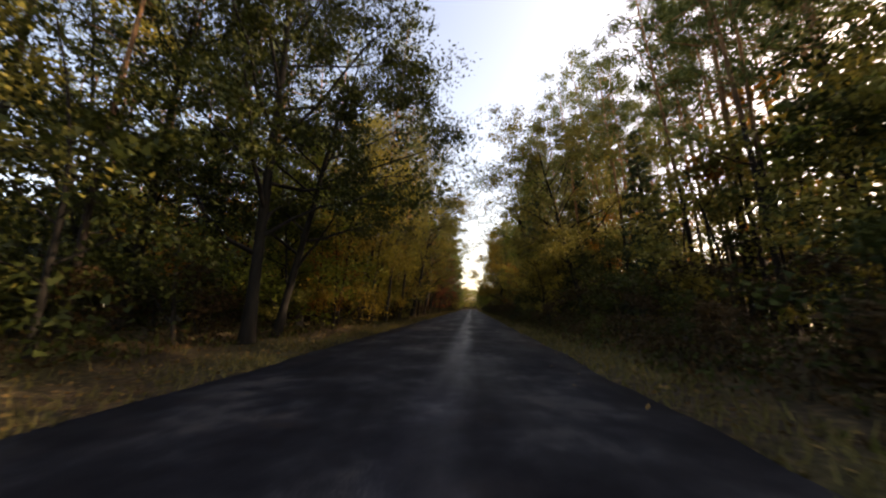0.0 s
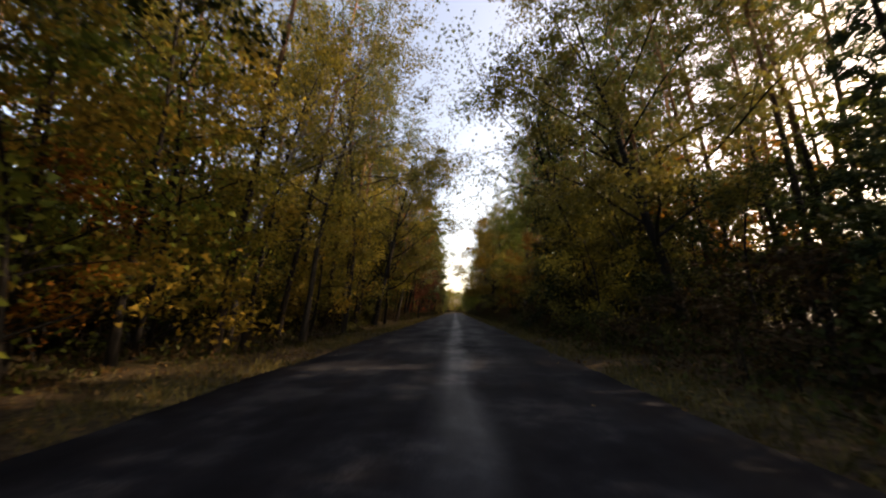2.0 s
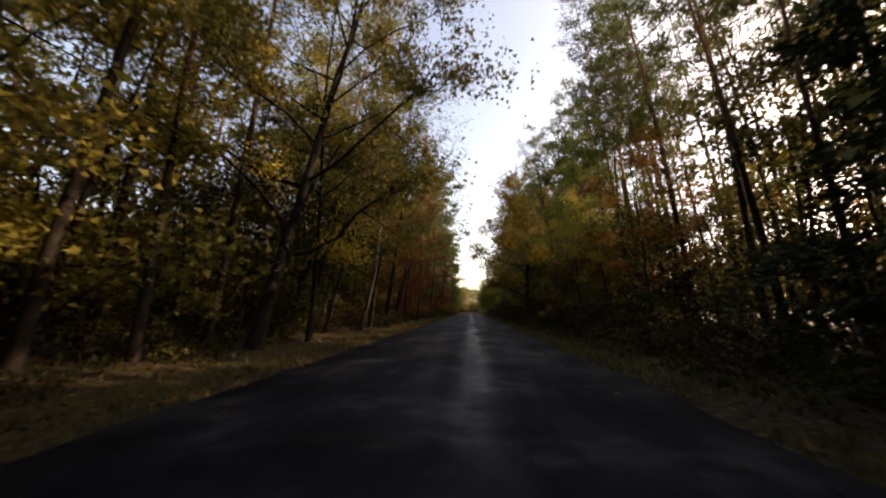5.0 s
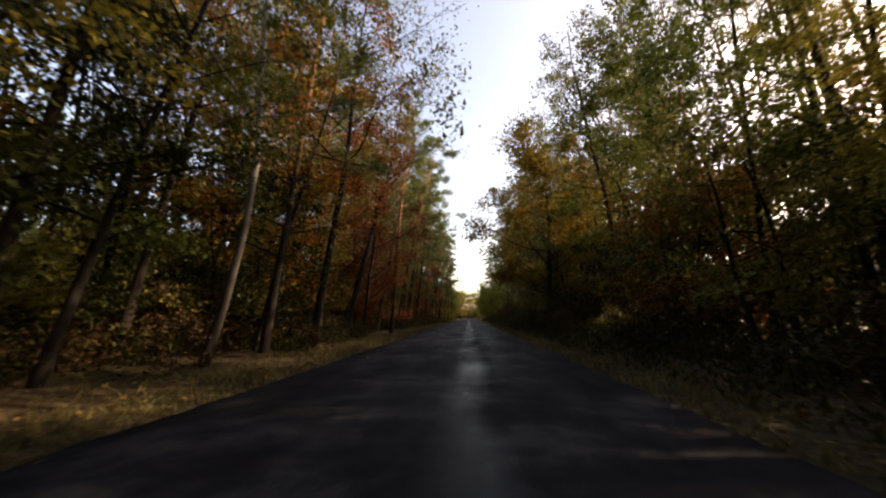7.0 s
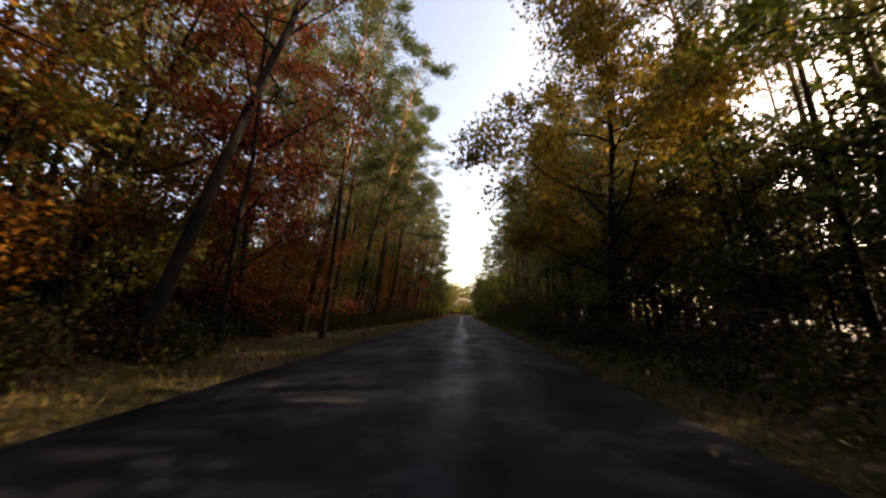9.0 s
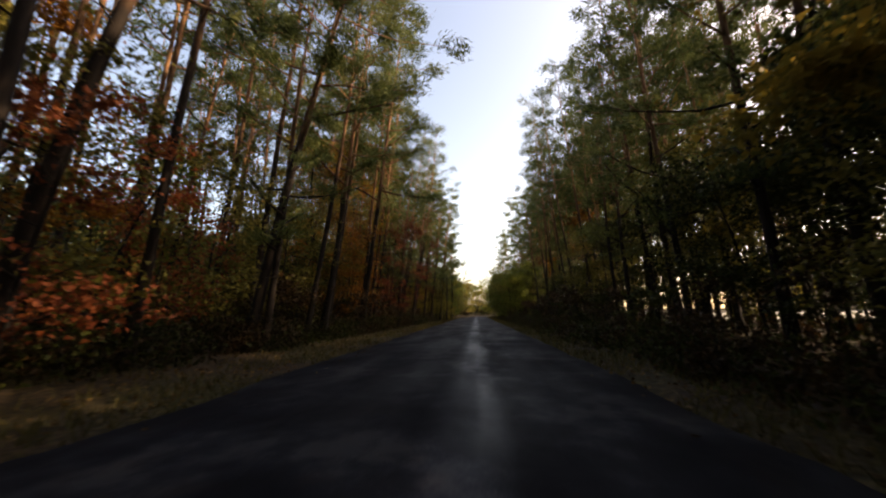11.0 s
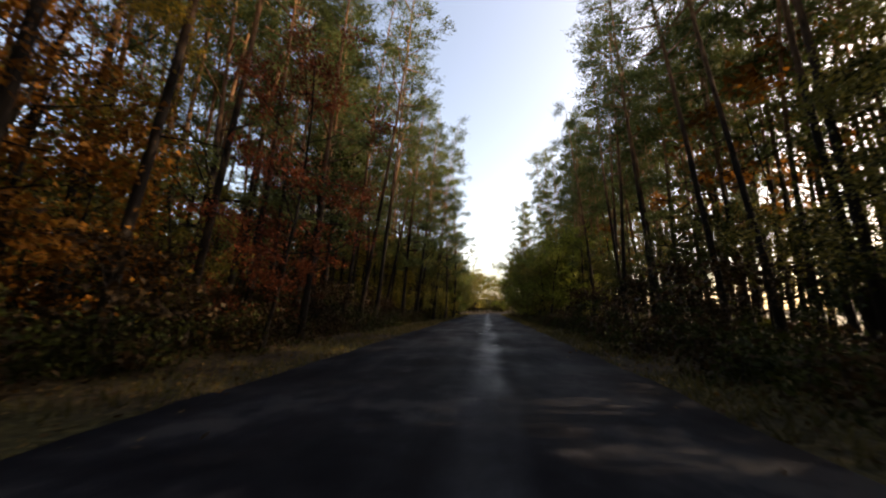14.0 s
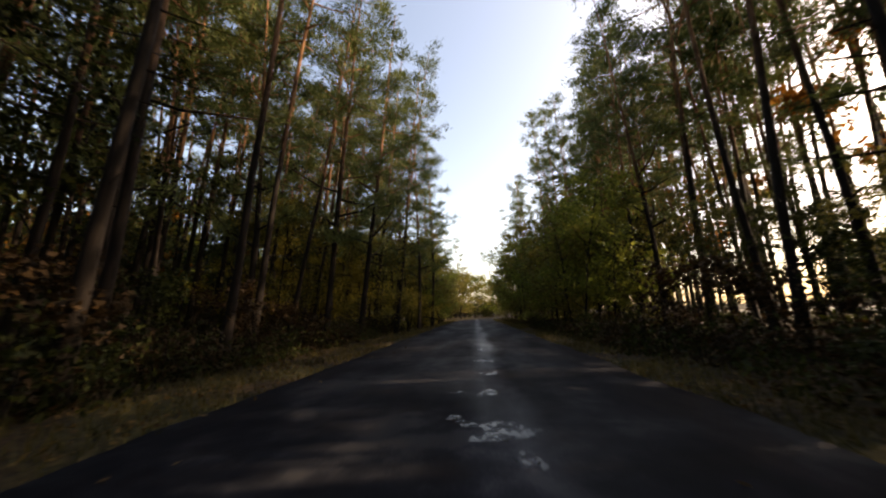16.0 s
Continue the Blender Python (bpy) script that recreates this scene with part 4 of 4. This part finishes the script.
def thicket(x0, x1, y0, y1, top, count, seed, leaf=0.10):
    """Dense low brush under the pines: leaves on thin upright stems, uneven in height."""
    r, soup = np.random.default_rng(seed), Soup()
    stems = int((x1 - x0) * (y1 - y0) * (0.5 if top > 1.2 else 2.2))
    for _ in range(stems):
        x, y = r.uniform(x0, x1), r.uniform(y0, y1)
        h = top * (0.75 + 0.6 * noise.noise(Vector((x * 0.3, y * 0.3, 12)))) * r.uniform(0.6, 1.1)
        line = way((x, y, land(x, y) - 0.05), side_way(r.uniform(0, 6.28), 1.35), h, r, 4, 0.05, 0.08)
        tube(soup, line, np.linspace(0.025, 0.006, 5), 3, 2)
        m = count // stems
        c = np.array([at(line, f) for f in r.uniform(0.08, 1, m) ** 0.8]) + r.normal(0, min(0.38, top * 0.3), (m, 3)) * (1, 1, 0.6)
        c[:, 2] = np.maximum(c[:, 2], 0.1)
        blades(soup, c, leaf, r, int(r.integers(2)), 0.7, 0.1, None, True)
    # both leaf colours carry the dimness under the pines
    tagged(new("thicket", soup.mesh("thicket", [SHADE, BROWN, OAK_BARK])), "dense thicket of brush under the pines, leaves darkened as in shade", "brush", kind="stuff")


thicket(12.5, 16.5, -6, 30, 4.2, 24000, 95)
thicket(12.5, 16.5, 30, 62, 3.4, 18000, 96)
thicket(10.5, 15.0, 62, 125, 0.6, 14000, 97)
thicket(-7.8, -5.0, 48.5, 57, 1.1, 16000, 107, 0.045)
thicket(-9.0, -6.4, 36, 48.5, 1.1, 14000, 109, 0.045)
thicket(-8.2, -6.2, 57, 64, 1.0, 9000, 110, 0.045)
thicket(-12.0, -8.0, 16, 66, 2.4, 34000, 108, 0.08)
thicket(-7.4, -5.2, 64, 80, 1.1, 22000, 103, 0.045)
thicket(-7.0, -4.8, 80, 112, 1.1, 36000, 104, 0.045)
thicket(4.0, 7.5, 62, 112, 0.75, 36000, 105, 0.05)
thicket(4.4, 8.0, 2, 62, 0.8, 36000, 106, 0.05)
thicket(-10, 4.3, 160, 168, 5.5, 22000, 98)
thicket(1, 13, 172, 180, 6.0, 16000, 100)
thicket(-9, -4.6, 138, 157, 3.0, 9000, 99)
thicket(-17, -12, 66, 126, 4.2, 26000, 101)
thicket(-16, -10.5, -4, 16, 4.0, 15000, 102)
forest_edge("distant_trees", "distant trees behind the woods, coloured dark as in shade", -44, -30, 175, 91)
forest_edge("distant_trees", "distant trees behind the woods, coloured dark as in shade", -28, -15, 150, 93, 0.45, 8.0)
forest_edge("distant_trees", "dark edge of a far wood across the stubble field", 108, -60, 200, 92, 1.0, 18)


# ---- verges: grass, fallen leaves, twigs ----
def build_grass():
    r, soup = np.random.default_rng(81), Soup()
    n = 60000
    y = r.uniform(-2, 140, n)
    side = r.choice((-1, 1), n)
    d = ROAD_HALF - 0.02 + np.abs(r.normal(0, 1.0, n)) * np.where(side < 0, 1.2, 0.85)
    keep = np.array([noise.noise(Vector((side[i] * d[i] * 0.8, y[i] * 0.6, 5))) > -0.25 for i in range(n)])
    x = side * d + np.array([middle(v) for v in y])
    p = np.array([(x[i], y[i], land(x[i], y[i]) - 0.01) for i in range(n) if keep[i]])
    blades(soup, p, 0.088, r, 0, 0.1, 0.0, np.tile((0, 0, 0.9), (len(p), 1)), True)
    tagged(new("verge_grass", soup.mesh("verge_grass", [GRASS])), "short dry yellowish grass along the road's edges", "grass", kind="stuff")


def build_litter():
    r, soup = np.random.default_rng(82), Soup()
    n = 30000
    y = r.uniform(-2, 110, n)
    side = r.choice((-1, 1), n)
    d = ROAD_HALF + np.abs(r.normal(0, 2.6, n)) - 0.25 * (r.uniform(0, 1, n) < 0.05) * r.uniform(0, 5, n)
    x = side * d + np.array([middle(v) for v in y])
    p = np.array([(x[i], y[i], (land(x[i], y[i]) if d[i] > ROAD_HALF else road_height(x[i], y[i])) + 0.02) for i in range(n)])
    blades(soup, p, 0.036, r, 0, 0.7, 0.75)
    tagged(new("fallen_leaves", soup.mesh("fallen_leaves", [LITTER])), "brown and yellow fallen leaves on verges and forest floor", "leaves", kind="stuff")


def build_undergrowth():
    r, soup = np.random.default_rng(83), Soup()
    p, w = [], []
    while len(p) < 70000:
        y, side = r.uniform(-3, 140), r.choice((-1, 1))
        line = brush_line(side, y)
        x = line + side * (r.exponential(2.4) - 0.15)
        if abs(x) > 12 or noise.noise(Vector((x * 0.9, y * 0.9, 4))) < -0.28:
            continue
        h = (0.12 + 0.5 * max(0, noise.noise(Vector((x * 0.5, y * 0.5, 7))) + 0.25)) * min(1, 0.3 + abs(x - line))
        xx = x + middle(y)
        p.append((xx, y, land(xx, y) + r.uniform(0, 1) * h))
    blades(soup, np.array(p), 0.055, r, 0, 0.5, 0.0, np.tile((0, 0, 0.5), (len(p), 1)), True)
    f = soup.f[0][0]
    soup.f = [(f[::2], 0), (f[1::2], 1)]
    # bracken and bilberry colours include the forest floor's shade
    tagged(new("undergrowth", soup.mesh("undergrowth", [BROWN, SHADE])), "low undergrowth of withered bracken and bilberry, darkened as in shade", "undergrowth", kind="stuff")


build_grass()
build_litter()
build_undergrowth()


def stump(x, y, height, radius, seed):
    """A broken tree stump with a splintered top and root flare."""
    r, soup = np.random.default_rng(seed), Soup()
    n, rings = 14, 7
    rows = []
    for k in range(rings):
        f = k / (rings - 1)
        ring = []
        for i in range(n):
            a = i * 2 * math.pi / n
            q = radius * (1 + 0.7 * (1 - f) ** 4 + 0.12 * math.sin(3 * a + seed) + r.normal(0, 0.03))
            z = f * height * (1 + (0.22 * math.sin(2 * a + 1) + r.uniform(-0.1, 0.1)) * (f > 0.9))
            ring.append((math.cos(a) * q, math.sin(a) * q, z - 0.05))
        rows += ring
    rows.append((0, 0, height * 0.8))
    q = [[k * n + i, k * n + (i + 1) % n, (k + 1) * n + (i + 1) % n, (k + 1) * n + i] for k in range(rings - 1) for i in range(n)]
    soup.add(rows, q)
    soup.f.append((np.array([[(rings - 1) * n + i, (rings - 1) * n + (i + 1) % n, rings * n] for i in range(n)]), 0))
    ob = tagged(new("tree_stump", soup.mesh("tree_stump", [STICK])), "pale broken tree stump on the grassy verge", "stump")
    ob.matrix_basis = pose(x, y, land(x, y))


def fallen_branch(x, y, length, turn, seed):
    """A dead branch lying on the ground, with a few side twigs."""
    r, soup = np.random.default_rng(seed), Soup()
    line = way((0, 0, 0.05), (1, 0, 0.03), length, r, 6, -0.01, 0.1)
    line[:, 2] = np.abs(line[:, 2]) * 0.5 + 0.03
    tube(soup, line, np.linspace(0.035, 0.01, 7), 6, 0, 0.06, r)
    for i in range(4):
        tube(soup, way(at(line, r.uniform(0.3, 0.95)), side_way(r.choice((-1, 1)) * r.uniform(0.5, 1.1), r.uniform(0, 0.5)), length * 0.25, r, 3, 0, 0.12), [0.012, 0.009, 0.006, 0.004], 4)
    ob = tagged(new("fallen_branch", soup.mesh("fallen_branch", [STICK], True)), "grey dead branch lying on the forest floor", "branch", "fallen branches")
    ob.matrix_basis = pose(x, y, land(x, y), 0, 0, turn)


stump(-6.4, 14.3, 1.0, 0.14, 1)
stump(-8.2, 44.5, 0.45, 0.2, 2)
for i, (x, y, length, turn) in enumerate(((-6.3, 24.6, 2.2, 20), (-5.6, 27.2, 1.6, 70), (4.6, 14.5, 1.4, 30), (5.0, 21.0, 1.8, -40), (-7.4, 56.5, 1.9, 10),
                                          (-6.0, 75.5, 1.5, -20), (4.4, 54.4, 1.2, 60), (-6.9, 61.0, 1.6, 140), (4.8, 88.5, 1.7, 15), (-5.2, 93.0, 1.4, 100))):
    fallen_branch(x, y, length, turn, 300 + i)

# wet hollows and worn patches in the asphalt
for i, (x, y, w, l) in enumerate(((0.55, 83.9, 0.16, 0.2), (0.7, 85.3, 0.18, 0.26), (0.62, 88.9, 0.16, 0.3), (0.52, 89.5, 0.62, 0.42), (0.16, 89.75, 0.24, 0.2), (0.06, 89.9, 0.14, 0.14),
                                  (0.43, 90.9, 0.3, 0.3), (0.02, 91.0, 0.14, 0.14), (0.5, 92.3, 0.3, 0.28), (0.45, 93.8, 0.28, 0.4), (0.43, 96.1, 0.22, 0.6))):
    blot("puddle", x, y, w, l, WET, "small damp hollow in the dark asphalt", "puddle", 200 + i)
for i, (x, y, w, l) in enumerate(((0.45, 42.4, 0.1, 0.16), (0.3, 46.3, 0.09, 0.12))):
    blot("puddle", x, y, w, l, WET, "small damp hollow in the dark asphalt", "puddle", 220 + i)
